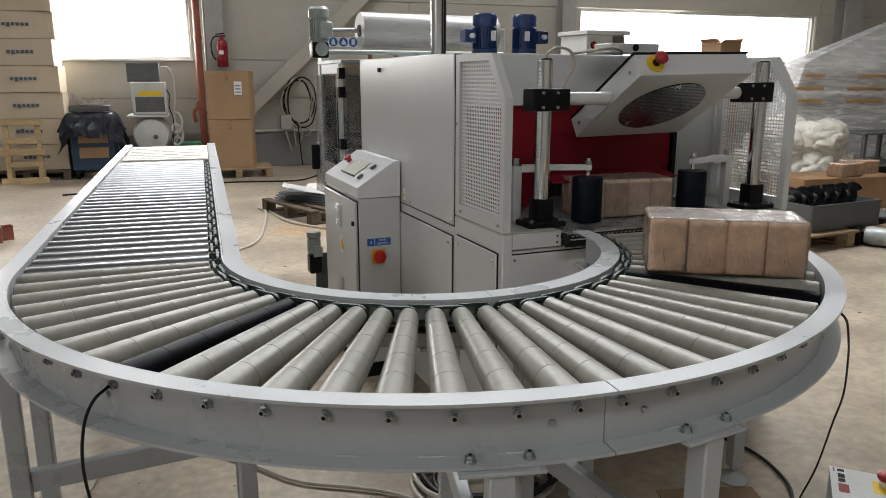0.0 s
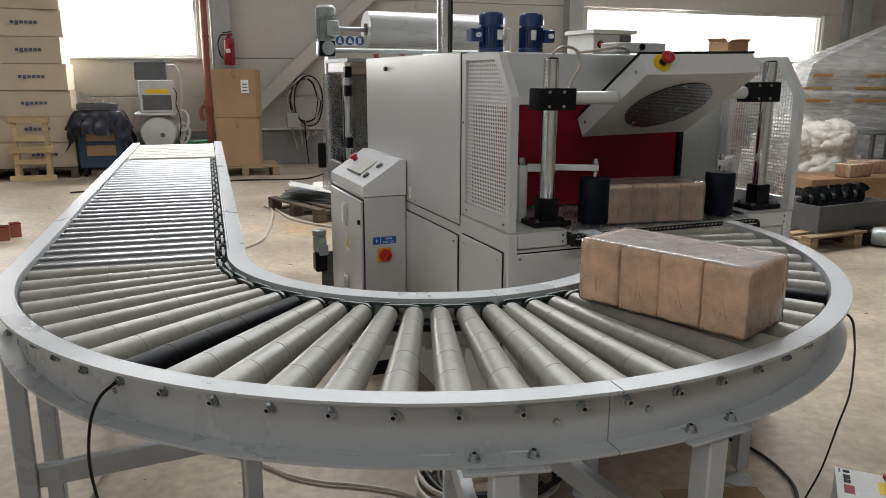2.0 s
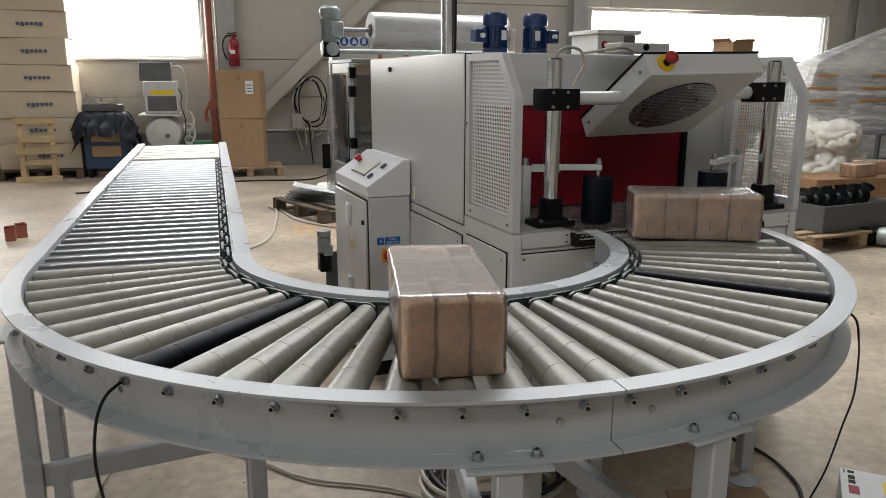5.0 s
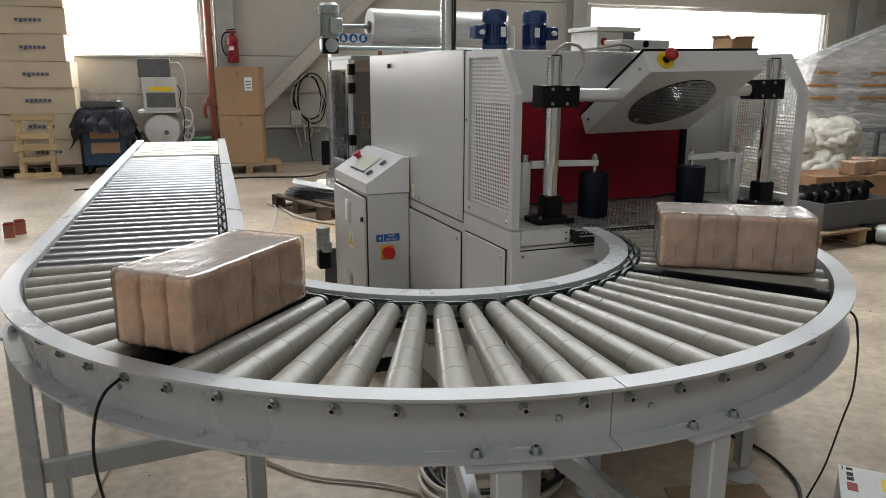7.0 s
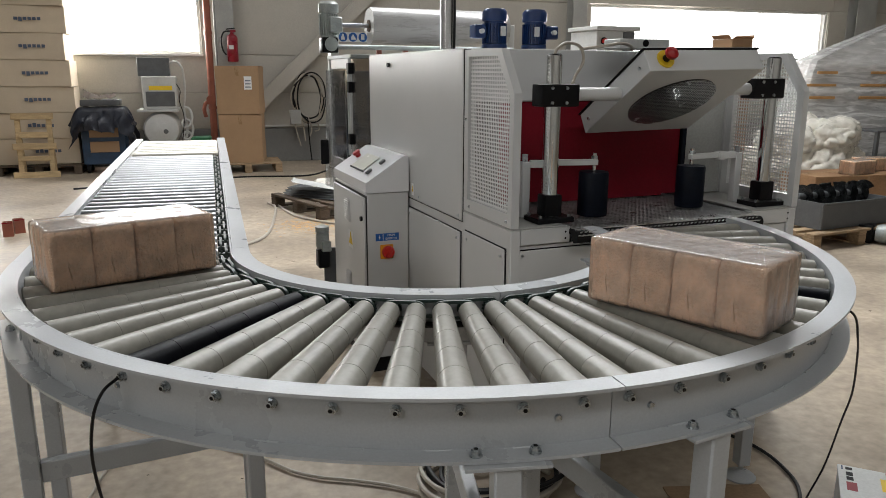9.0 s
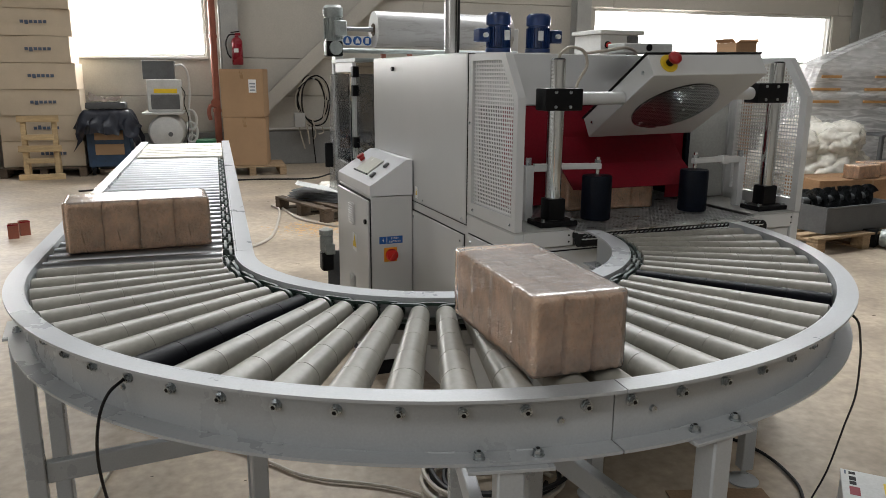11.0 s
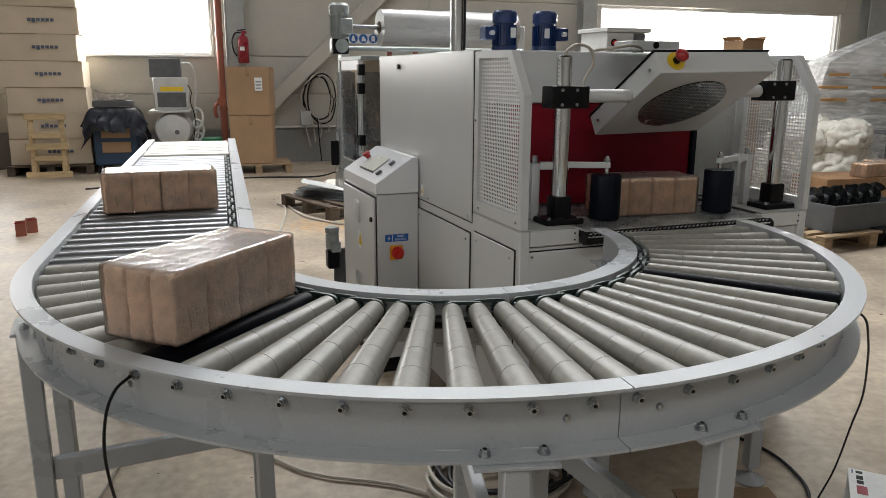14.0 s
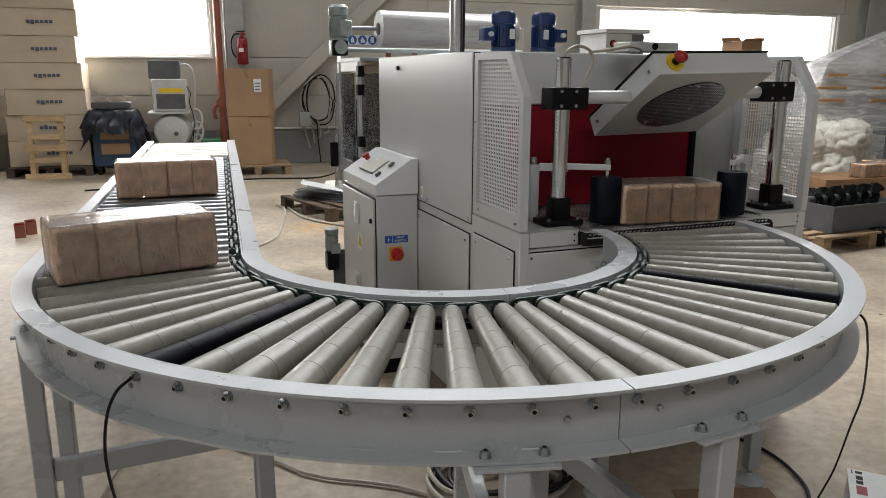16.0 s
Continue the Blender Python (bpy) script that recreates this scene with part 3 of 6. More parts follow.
def bend(a0, a1, angles, black, legs, label):
    c = thing("curved_roller_conveyor", pose(0, 0, 0), label, "conveyor", "conveyor sections")
    g = 0.07
    left = a0 < -100

    def rail(r0, r1, z0, z1):
        """A quarter ring with a short straight end."""
        bm = sector(BM(), r0, r1, z0, z1, a0 + (0 if left else g), a1 - (g if left else 0), 60)
        x0, x1 = (-r1, -r0) if left else (r0, r1)
        return box(bm, x0, x1, 0.0, STUB, z0, z1)

    outer = part("outer_rail", rail(R_WEB, R_WEB + 0.005, LOW_Z, RIM_Z), M_RAIL, c)
    part("top_flange", rail(R_WEB + 0.0052, R_OUT, RIM_Z - 0.006, RIM_Z), M_RAIL, outer)
    part("bottom_flange", rail(R_WEB + 0.0052, R_OUT, LOW_Z, LOW_Z + 0.006), M_RAIL, outer)
    inner = part("inner_rail", rail(R_IN - 0.005, R_IN, LOW_Z, RIM_Z), M_RAIL, c)
    part("top_flange", rail(R_HOLE, R_IN - 0.0052, RIM_Z - 0.006, RIM_Z), M_RAIL, inner)
    part("bottom_flange", rail(R_HOLE, R_IN - 0.0052, LOW_Z, LOW_Z + 0.006), M_RAIL, inner)
    for a in angles:
        r = mesh_child("roller", ME_TAPER_BLACK if abs(a - black) < 1 else ME_TAPER, c, pose(0, 0, 0, 0, 0, a))
        if abs(a - black) < 1:
            tagged(r, "black rubber-sleeved motor roller")
        mesh_child("sprocket", ME_SPROCKET, c, pose(0, 0, 0, 0, 0, a))
        mesh_child("bolt", ME_BOLT, outer, pose(*polar(a, R_WEB + 0.005, 0.919), 0, 0, a))
    for i, (a, b) in enumerate(zip(angles, angles[1:])):
        bm = BM()
        rr = 0.6265 + (0.0145 if i % 2 else 0.0)
        chain_loop(bm, polar(a, rr, TOP_Z - 0.024), polar(b, rr, TOP_Z - 0.024), Vector((0, 0, 1)))
        part("chain", bm, M_CHAIN, c, smooth=30)
    # near-black strip added to keep the space under the chain in shade
    part("chain_tray", sector(BM(), R_IN + 0.001, 0.6495, 0.888, 0.893, a0 + 0.3, a1 - 0.3, 40), M_DARK, c, "near-black strip added for the shade under the chain")
    for a, sets in legs:
        o, i2 = polar(a, 1.182, 0), polar(a, 0.59, 0)
        if sets[0]:
            leg(c, o.x, o.y, a)
        if sets[1]:
            leg(c, i2.x, i2.y, a)
        crossbar(c, i2, o, sets[2])
        for r, s in ((1.181, 1), (0.578, 1)):
            for da in (-2.5, 2.5) if r > 1 else (-4, 4):
                q = polar(a + da, r, LOW_Z + 0.0062)
                mesh_child("bolt", ME_BOLT, c, pose(q.x, q.y, q.z, 0, -90, 0))
    # small cap screws lower on the web
    for a in (a0 + 4.0, (a0 + a1) / 2 - 2.0, a1 - 5.0):
        q = polar(a, R_WEB + 0.005, 0.896)
        part("cap_screw", cyl(BM(), (0, 0, 0), (0.006, 0, 0), 0.0066, 0.0056, seg=16), M_BOLT, outer, m=pose(*q, 0, 0, a))
    # weld beads along the lower flange
    k = a0 + 6
    while k < a1 - 4:
        bm = BM()
        pts = [polar(k + d, R_WEB + 0.008, LOW_Z + 0.0062 + 0.0006 * math.sin(d * 9)) for d in (0, 0.6, 1.2, 1.8, 2.3)]
        tube(bm, pts, 0.0022, 6, 3)
        part("weld_bead", bm, M_RAIL, outer)
        k += 7.5
    return c


LEFT_ANGLES = [-92.7 - PITCH * k for k in range(17)]
RIGHT_ANGLES = [-88.3 + PITCH * k for k in range(17)]
bend_left = bend(-180, -90, LEFT_ANGLES, LEFT_ANGLES[8], ((-171.3, (1, 1, 0.425)), (-99.8, (1, 1, 0.55))), "grey curved roller conveyor bend with tapered rollers beside the straight section")
bend_right = bend(-90, 0, RIGHT_ANGLES, RIGHT_ANGLES[8], ((-79.5, (1, 1, 0.55)), (-7, (1, 1, 0.62))), "grey curved roller conveyor bend with tapered rollers at the tunnel's outlet")
part("motor_control_box", box(BM(), -0.98, -0.66, -0.32, -0.20, 0.735, 0.80, 0.006, pose(0, 0, 0)), M_RAIL, bend_left, "grey drive control box under the rollers")


RISE = 0.3


def rising_leg(parent, x, y):
    """A leg of the straight run, longer by what the run has risen."""
    up = y * math.tan(radians(RISE))
    o = leg(parent, x, y, 0, LOW_Z + up)
    o.matrix_basis = pose(x, y, -up, -RISE)


def straight():
    c = thing("straight_roller_conveyor", pose(0, 0, 0, RISE, 0, 0), "grey chain-driven straight roller conveyor with bright steel rollers", "conveyor", "conveyor sections")
    y0, y1 = STUB + 0.003, 2.86
    for nm, s, w, h in (("outer_rail", -1, R_WEB, R_OUT), ("inner_rail", 1, R_IN, R_HOLE)):
        x = -w
        d = -1 if nm == "outer_rail" else 1
        a, b = sorted((x, x + d * 0.005))
        r = part(nm, box(BM(), a, b, y0, y1, LOW_Z, RIM_Z), M_RAIL, c)
        a, b = sorted((x + d * 0.0052, -h))
        part("top_flange", box(BM(), a, b, y0, y1, RIM_Z - 0.006, RIM_Z, 0.001), M_RAIL, r)
        part("bottom_flange", box(BM(), a, b, y0, y1, LOW_Z, LOW_Z + 0.006, 0.001), M_RAIL, r)
    ys = [0.074 + 0.0884 * k for k in range(31)]
    rb = cyl(BM(), (-R_WEB + 0.006, 0, TOP_Z - 0.025), (-R_IN - 0.036, 0, TOP_Z - 0.025), 0.025, seg=22)
    cyl(rb, (-R_WEB + 0.001, 0, TOP_Z - 0.025), (-R_WEB + 0.0055, 0, TOP_Z - 0.025), 0.014, seg=12)
    first = part("roller", rb, M_STEEL, c, m=pose(0, ys[0], 0))
    for y in ys:
        if y != ys[0]:
            again(first, pose(0, y, 0), c)
        mesh_child("sprocket", ME_SPROCKET, c, pose(0.001, y, -0.001, 0, 0, 180))
    for i, (a, b) in enumerate(zip(ys, ys[1:])):
        bm = BM()
        x = -0.6265 - (0.0145 if i % 2 else 0.0)
        chain_loop(bm, Vector((x, a, TOP_Z - 0.025)), Vector((x, b, TOP_Z - 0.025)), Vector((0, 0, 1)))
        part("chain", bm, M_CHAIN, c, smooth=30)
    # same added strip, darkening the straight run's chain gap
    part("chain_tray", box(BM(), -0.6515, -R_IN - 0.001, y0 + 0.01, y1 - 0.01, 0.888, 0.893), M_DARK, c, "near-black strip added for the shade under the chain")
    for y in (0.16, 1.45, 2.7):
        rising_leg(c, -1.176, y)
        rising_leg(c, -0.59, y)
        crossbar(c, (-1.176, y), (-0.59, y), 0.52)
    # idle run at the far end
    g = thing("idle_roller_conveyor", pose(0, 0, 0, RISE, 0, 0), "grey undriven roller conveyor at the end of the line", "conveyor", "conveyor sections")
    y0, y1 = 2.868, 3.87
    for nm, w, h in (("outer_rail", R_WEB, R_OUT), ("inner_rail", R_IN, R_HOLE)):
        d = -1 if nm == "outer_rail" else 1
        a, b = sorted((-w, -w + d * 0.005))
        r = part(nm, box(BM(), a, b, y0, y1, LOW_Z, RIM_Z), M_RAIL, g)
        a, b = sorted((-w + d * 0.0052, -h))
        part("top_flange", box(BM(), a, b, y0, y1, RIM_Z - 0.006, RIM_Z, 0.001), M_RAIL, r)
    first = part("roller", cyl(BM(), (-R_WEB + 0.004, 0, TOP_Z - 0.025), (-R_IN - 0.004, 0, TOP_Z - 0.025), 0.021, seg=20), M_ZINC, g, m=pose(0, 2.94, 0))
    for k in range(1, 9):
        again(first, pose(0, 2.94 + 0.108 * k, 0), g)
    for y in (3.0, 3.78):
        rising_leg(g, -1.176, y)
        rising_leg(g, -0.59, y)
        crossbar(g, (-1.176, y), (-0.59, y), 0.52)


straight()

# ---- shrink tunnel ----
MACHINE = pose(0.351, 0.14, 0, 0, 0, 4.8)
MW, FRONT = 1.345, 0.03


def screw(parent, x, y, z, axis, r=0.006):
    d = {"-x": (-0.004, 0, 0), "-y": (0, -0.004, 0), "z": (0, 0, 0.004)}[axis]
    part("screw", cyl(BM(), (x, y, z), (x + d[0], y + d[1], z + d[2]), r, r * 0.7, seg=10), M_BOLT, parent)


def cut(poly, v, k):
    """Where the line at v of coordinate k crosses a convex outline: the two other coordinates."""
    out = []
    for a, b in zip(poly, poly[1:] + poly[:1]):
        if (a[k] - v) * (b[k] - v) < 0:
            s = (v - a[k]) / (b[k] - a[k])
            out.append(a[1 - k] + (b[1 - k] - a[1 - k]) * s)
    return sorted(out)


def guard(parent, x, side):
    outer = [(0.455, 1.565), (0.14, 1.563), (FRONT, 1.41), (FRONT, 0.937), (0.455, 0.937)]
    inner = [(0.42, 1.538), (0.168, 1.538), (0.064, 1.402), (0.062, 0.985), (0.42, 0.985)]
    bm = BM()
    for i in range(5):
        j = (i + 1) % 5
        prism(bm, (outer[i], outer[j], inner[j], inner[i]), "x", x, x + 0.03)
    g = part("guard_frame", bm, M_PAINT, parent, smooth=20)
    bm = BM()
    step = 0.0148
    z = 0.985 + step / 2
    while z < 1.538:
        c = cut(inner, z, 1)
        if len(c) == 2:
            box(bm, x + 0.012, x + 0.0145, c[0], c[1], z - 0.0030, z + 0.0030)
        z += step
    y = 0.062 + step / 2
    while y < 0.42:
        c = cut(inner, y, 0)
        if len(c) == 2:
            box(bm, x + 0.0118, x + 0.0143, y - 0.0019, y + 0.0019, c[0], c[1])
        y += step
    part("perforated_sheet", bm, M_GUARD, g, "square-hole perforated guard sheet", smooth=0)
    if side < 0:
        for q in ((0.07, 0.957), (0.4, 0.957), (0.44, 1.3)):
            screw(g, x, q[0], q[1], "-x", 0.007)
    return g


def tunnel():
    t = thing("shrink_tunnel", MACHINE, "light grey heat-shrink wrapping tunnel with red curtain and mesh belt", "machine")
    # lower frame: table edges and panels
    b = part("base_frame", box(BM(), 0.0, 0.04, FRONT, 2.7, 0.06, 0.93, 0.004), M_PAINT, t)
    part("base_side", box(BM(), MW - 0.04, MW, FRONT, 2.7, 0.06, 0.93, 0.004), M_PAINT, t)
    part("front_beam", box(BM(), 0.041, 0.245, FRONT, 0.07, 0.872, 0.93, 0.003), M_PAINT, t)
    part("front_beam", box(BM(), 1.10, MW - 0.041, FRONT, 0.07, 0.872, 0.93, 0.003), M_PAINT, t)
    part("front_panel", box(BM(), 0.041, MW - 0.041, FRONT + 0.012, FRONT + 0.03, 0.1, 0.868, 0.003), M_PAINT, t)
    fp = part("cover_panel", box(BM(), 0.03, 0.60, FRONT + 0.002, FRONT + 0.0085, 0.22, 0.852, 0.003), M_PAINT, t)
    # black strips added behind the panels draw the dark gaps between them
    part("seal", box(BM(), 0.0265, 0.6035, FRONT + 0.0087, FRONT + 0.0116, 0.216, 0.8555), M_BLACK, fp)
    for q in ((0.05, 0.835), (0.58, 0.835)):
        screw(fp, q[0], FRONT + 0.002, q[1], "-y")
    for x0, x1 in ((0.06, 0.14), (MW - 0.14, MW - 0.06)):
        for y in (0.15, 2.5):
            part("foot", box(BM(), x0, x1, y, y + 0.08, 0.0, 0.06, 0.006), M_BLACK, t)
    for x in (0.225, 1.30):
        for z in (0.888, 0.912):
            part("hole", cyl(BM(), (x, FRONT - 0.0008, z), (x, FRONT - 0.0001, z), 0.004, seg=10), M_BLACK, t)
    # side covers of the base
    for y0, y1, z1 in ((0.065, 0.43, 0.855), (0.475, 1.12, 0.84), (1.16, 1.9, 0.84)):
        c = part("side_cover", box(BM(), -0.009, -0.0026, y0, y1, 0.2, z1, 0.003), M_PAINT, t)
        part("seal", box(BM(), -0.0025, -0.0004, y0 - 0.004, y1 + 0.004, 0.196, z1 + 0.004), M_BLACK, c)
        for q in ((y0 + 0.03, z1 - 0.03), (y1 - 0.03, z1 - 0.03)):
            screw(c, -0.009, q[0], q[1], "-x")
    part("table_plate", box(BM(), 0.0, 0.225, FRONT, 0.46, 0.931, 0.936, 0.001), M_COLUMN, t)
    part("table_plate", box(BM(), 1.10, MW, FRONT, 0.46, 0.931, 0.936, 0.001), M_COLUMN, t)
    # upper body
    up = part("side_panel", box(BM(), -0.004, 0.03, 0.463, 1.763, 0.887, 1.572, 0.005), M_HAMMER, t, "hammer-finished grey side panel")
    part("seal", box(BM(), -0.0012, 0.028, 0.4585, 0.4628, 0.883, 1.57), M_BLACK, up)
    part("seal", box(BM(), -0.0012, 0.028, 0.463, 1.763, 0.8825, 0.8866), M_BLACK, up)
    part("latch", cyl(BM(), (-0.018, 1.40, 1.515), (-0.0045, 1.40, 1.515), 0.011, seg=16), M_BLACK, up)
    part("warning_label", prism(BM(), ((1.045, 0.905), (1.075, 0.905), (1.075, 0.962), (1.045, 0.962)), "x", -0.0052, -0.0042), M_WHITE, up, "white warning label")
    part("warning_mark", prism(BM(), ((1.05, 0.922), (1.07, 0.922), (1.06, 0.952)), "x", -0.0060, -0.0053), M_YELLOW, up, "yellow warning triangle")
    for q in ((0.5, 0.905), (0.98, 0.905)):
        screw(up, -0.004, q[0], q[1], "-x", 0.007)
    part("side_panel", box(BM(), MW - 0.03, MW + 0.004, 0.463, 2.2, 0.887, 1.572, 0.005), M_HAMMER, t)
    part("roof", box(BM(), 0.031, MW - 0.031, 0.49, 1.763, 1.55, 1.571, 0.003), M_PAINT, t)
    part("front_hood", box(BM(), 0.031, MW - 0.031, 0.463, 0.487, 1.366, 1.572, 0.003), M_PAINT, t)
    # both cheeks take darker colours than the hood, for the recess's shade
    part("front_cheek", box(BM(), 1.10, MW - 0.031, 0.468, 0.49, 0.937, 1.364, 0.003), M_COLUMN, t)
    part("front_cheek", box(BM(), 0.031, 0.16, 0.468, 0.49, 0.937, 1.364, 0.003), M_CHEEK_SHADE, t)
    # chamber sides coloured near black to give the tunnel its dark inside
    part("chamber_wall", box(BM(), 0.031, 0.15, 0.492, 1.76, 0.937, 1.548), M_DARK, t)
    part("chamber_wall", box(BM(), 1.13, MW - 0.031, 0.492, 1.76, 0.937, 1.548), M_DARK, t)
    part("hinge_edge", box(BM(), 1.075, 1.10, 0.455, 0.468, 0.95, 1.364, 0.004), M_NAVY, t)
    # curtain: fixed strips and a flap pushed up by each pack
    for x0, x1 in ((0.161, 0.37), (0.995, 1.075)):
        part("curtain_strip", rumple(box(BM(), x0, x1, 0.476, 0.479, 0.945, 1.364), 0.001, 9), M_CURTAIN, t)
    # mesh belt over its end roller
    # near-black bed puts shade below the weave
    part("belt_bed", box(BM(), 0.24, 1.085, -0.02, 1.75, 0.902, 0.921), M_DARK, t)
    part("end_roller", cyl(BM(), (0.232, -0.02, 0.90), (1.098, -0.02, 0.90), 0.022, seg=18), M_DARK, t)
    bm = BM()
    n = 44
    y = -0.045
    row = 0
    while y < 0.75:
        zz = 0.9275 if y > -0.02 else 0.9275 - (-0.02 - y) * 0.7
        for k in range(n):
            x = 0.245 + (0.835 / n) * (k + (0.5 if row % 2 else 0))
            s = 1 if row % 2 else -1
            box(bm, x - 0.0095, x + 0.0095, y - 0.0016, y + 0.0016, zz - 0.002, zz + 0.002, 0, Matrix.Translation((x, y, 0)) @ pose(0, 0, 0, 0, 0, 28 * s) @ Matrix.Translation((-x, -y, 0)))
        cyl(bm, (0.242, y + 0.0065, zz - 0.001), (1.084, y + 0.0065, zz - 0.001), 0.0017, seg=5)
        y += 0.013
        row += 1
    tagged(part("mesh_belt", bm, M_BELT, t, "dark woven steel wire mesh belt", smooth=0), kind="stuff")
    bm = BM()
    box(bm, 0.24, 1.085, 0.755, 1.75, 0.921, 0.929)
    part("belt_run", bm, M_BELT, t)
    # open chain end beside the belt
    for k in range(9):
        cyl_bm = cyl(BM(), (0.252 + k * 0.009, -0.012, 0.90), (0.256 + k * 0.009, -0.012, 0.90), 0.027 if k % 3 else 0.02, seg=14)
        part("chain_wheel", cyl_bm, M_CHAIN if k % 2 else M_BOLT, t)
    guard(t, 0.0, -1)
    guard(t, MW - 0.03, 1)
    return t


TUNNEL = tunnel()
CURTAIN_LENGTHS = (0.13, 0.145, 0.148)
CURTAIN = []
for length in CURTAIN_LENGTHS:
    bm = rumple(prism(BM(), ((0.002, 0.001), (0.002, -length), (-0.001, -length), (-0.001, 0.001)), "x", 0.372, 0.993), 0.0008, 9)
    CURTAIN.append(part("curtain_flap", bm, M_CURTAIN, TUNNEL, "red fabric flap of the tunnel curtain"))


def guide(parent, px, sx, label):
    """A black guide cylinder on a swinging arm; returns the arm, which turns about its post."""
    y = 0.23
    post = part("guide_post", box(BM(), px - 0.017, px + 0.017, y - 0.017, y + 0.017, 0.9365, 1.15, 0.003), M_PAINT, parent)
    part("pivot_bolt", cyl(BM(), (px, y, 1.15), (px, y, 1.178), 0.011, seg=12), M_BOLT, post)
    L = 0.275 * sx
    bm = BM()
    a, b = sorted((0.02 * sx, 0.13 * sx))
    box(bm, a, b, -0.014, 0.014, -0.018, 0.01, 0.002)
    a, b = sorted((0.12 * sx, L + 0.012 * sx))
    box(bm, a, b, -0.012, 0.012, -0.011, 0.011, 0.002)
    arm = part("swing_arm", bm, M_PAINT, parent, "grey swing arm with a black guide cylinder", m=pose(px, y, 1.145))
    part("arm_clamp", box(BM(), 0.105 * sx - 0.02, 0.105 * sx + 0.02, -0.017, 0.017, -0.021, 0.0145, 0.003), M_PAINT, arm)
    part("spindle", cyl(BM(), (L, 0, -0.05), (L, 0, 0.035), 0.008, seg=12), M_CHROME, arm)
    part("nut", cyl(BM(), (L, 0, 0.013), (L, 0, 0.024), 0.013, seg=6), M_BOLT, arm)
    part("guide_cylinder", lathe(BM(), ((0.03, -0.208), (0.056, -0.206), (0.058, -0.199), (0.058, -0.042), (0.055, -0.036), (0.015, -0.034)), 28, pose(L, 0, 0)), M_NAVY, arm, "black rubber guide cylinder")
    return arm


ARM_L = guide(TUNNEL, 0.155, 1, "")
ARM_R = guide(TUNNEL, 1.185, -1, "")


def fan_frame():
    f = thing("cooling_fan_unit", MACHINE, "tilted grey cooling fan box clamped between two chrome posts", "fan")
    for x in (0.2045, 1.232):
        y = 0.12
        p = part("post", cyl(BM(), (x, y, 0.957), (x, y, 1.54), 0.028, seg=32), M_CHROME, f, "polished chrome post")
        part("cap", cyl(BM(), (x, y, 1.5402), (x, y, 1.546), 0.0265, 0.021, seg=20), M_BLACK, p)
        part("base_plate", box(BM(), x - 0.078, x + 0.078, y - 0.055, y + 0.055, 0.937, 0.957, 0.003), M_BLACK, p, "black base plate")
        part("socket", box(BM(), x - 0.036, x + 0.036, y - 0.033, y + 0.033, 0.9575, 1.04, 0.009, seg=2), M_BLACK, p, "black plastic post socket")
        for dx in (-0.062, 0.062):
            for dy in (-0.04, 0.04):
                part("bolt", cyl(BM(), (x + dx, y + dy, 0.957), (x + dx, y + dy, 0.967), 0.008, seg=6), M_BOLT, p)
    for x0, x1, z0 in ((0.137, 0.291, 1.36), (1.105, 1.263, 1.381)):
        cl = part("cross_clamp", box(BM(), x0, x1, 0.12 - 0.04, 0.12 + 0.04, z0, z0 + 0.08, 0.007, seg=2), M_BLACK, f, "black plastic cross clamp")
        for x in (x0 + 0.1, x0 + 0.04):
            for z in (z0 + 0.014, z0 + 0.066):
                part("clamp_screw", cyl(BM(), (x, 0.0798, z), (x, 0.076, z), 0.006, seg=10), M_BOLT, cl)
    for x0, x1, z in ((0.2915, 0.484, 1.403), (0.996, 1.1045, 1.419)):
        part("arm", cyl(BM(), (x0, 0.12, z), (x1, 0.12, z), 0.0245, seg=24), M_PAINT, f)
    m = pose(0.483, -0.064, 1.487, -31, -1.0, -0.75) @ Matrix.Translation((-0.483, 0, 0))
    bx = part("fan_box", box(BM(), 0.483, 0.995, 0.0, 0.482, 0.0, 0.085, 0.003), M_PAINT, f, m=m)
    part("lid_gasket", box(BM(), 0.477, 1.001, -0.004, 0.486, 0.0855, 0.0925, 0.002), M_BLACK, bx)
    # round grille in the under side
    c = Vector((0.733, 0.232, 0))
    bm = BM()
    R = 0.17
    # near-black disc stands in for the shaded opening
    part("vent_opening", cyl(BM(), (c.x, c.y, -0.0005), (c.x, c.y, -0.003), R, seg=48), M_DARK, bx)
    k = -R + 0.005
    while k < R:
        h = math.sqrt(max(0, R * R - k * k))
        box(bm, c.x - h, c.x + h, c.y + k - 0.002, c.y + k + 0.002, -0.0075, -0.0045)
        box(bm, c.x + k - 0.002, c.x + k + 0.002, c.y - h, c.y + h, -0.0072, -0.0042)
        k += 0.0115
    part("vent_grille", bm, M_MAST, bx, "fine wire vent grille", smooth=0)
    for q in ((0.05, 0.04), (0.43, 0.04)):
        part("screw", cyl(BM(), (0.483, q[0], q[1]), (0.479, q[0], q[1]), 0.007, seg=10), M_BOLT, bx)
    e = part("stop_plate", cyl(BM(), (0.56, -0.0005, 0.045), (0.56, -0.006, 0.045), 0.034, seg=28), M_YELLOW, bx, "yellow emergency-stop backing plate")
    part("stop_collar", cyl(BM(), (0.56, -0.006, 0.045), (0.56, -0.03, 0.045), 0.014, seg=18), M_BLACK, bx)
    part("stop_button", lathe(BM(), ((0.0, 0.0), (0.019, 0.0), (0.024, 0.006), (0.024, 0.018), (0.016, 0.025), (0.0, 0.027)), 24, pose(0.56, -0.03, 0.045, 90)), M_STOP, bx, "red emergency-stop button")
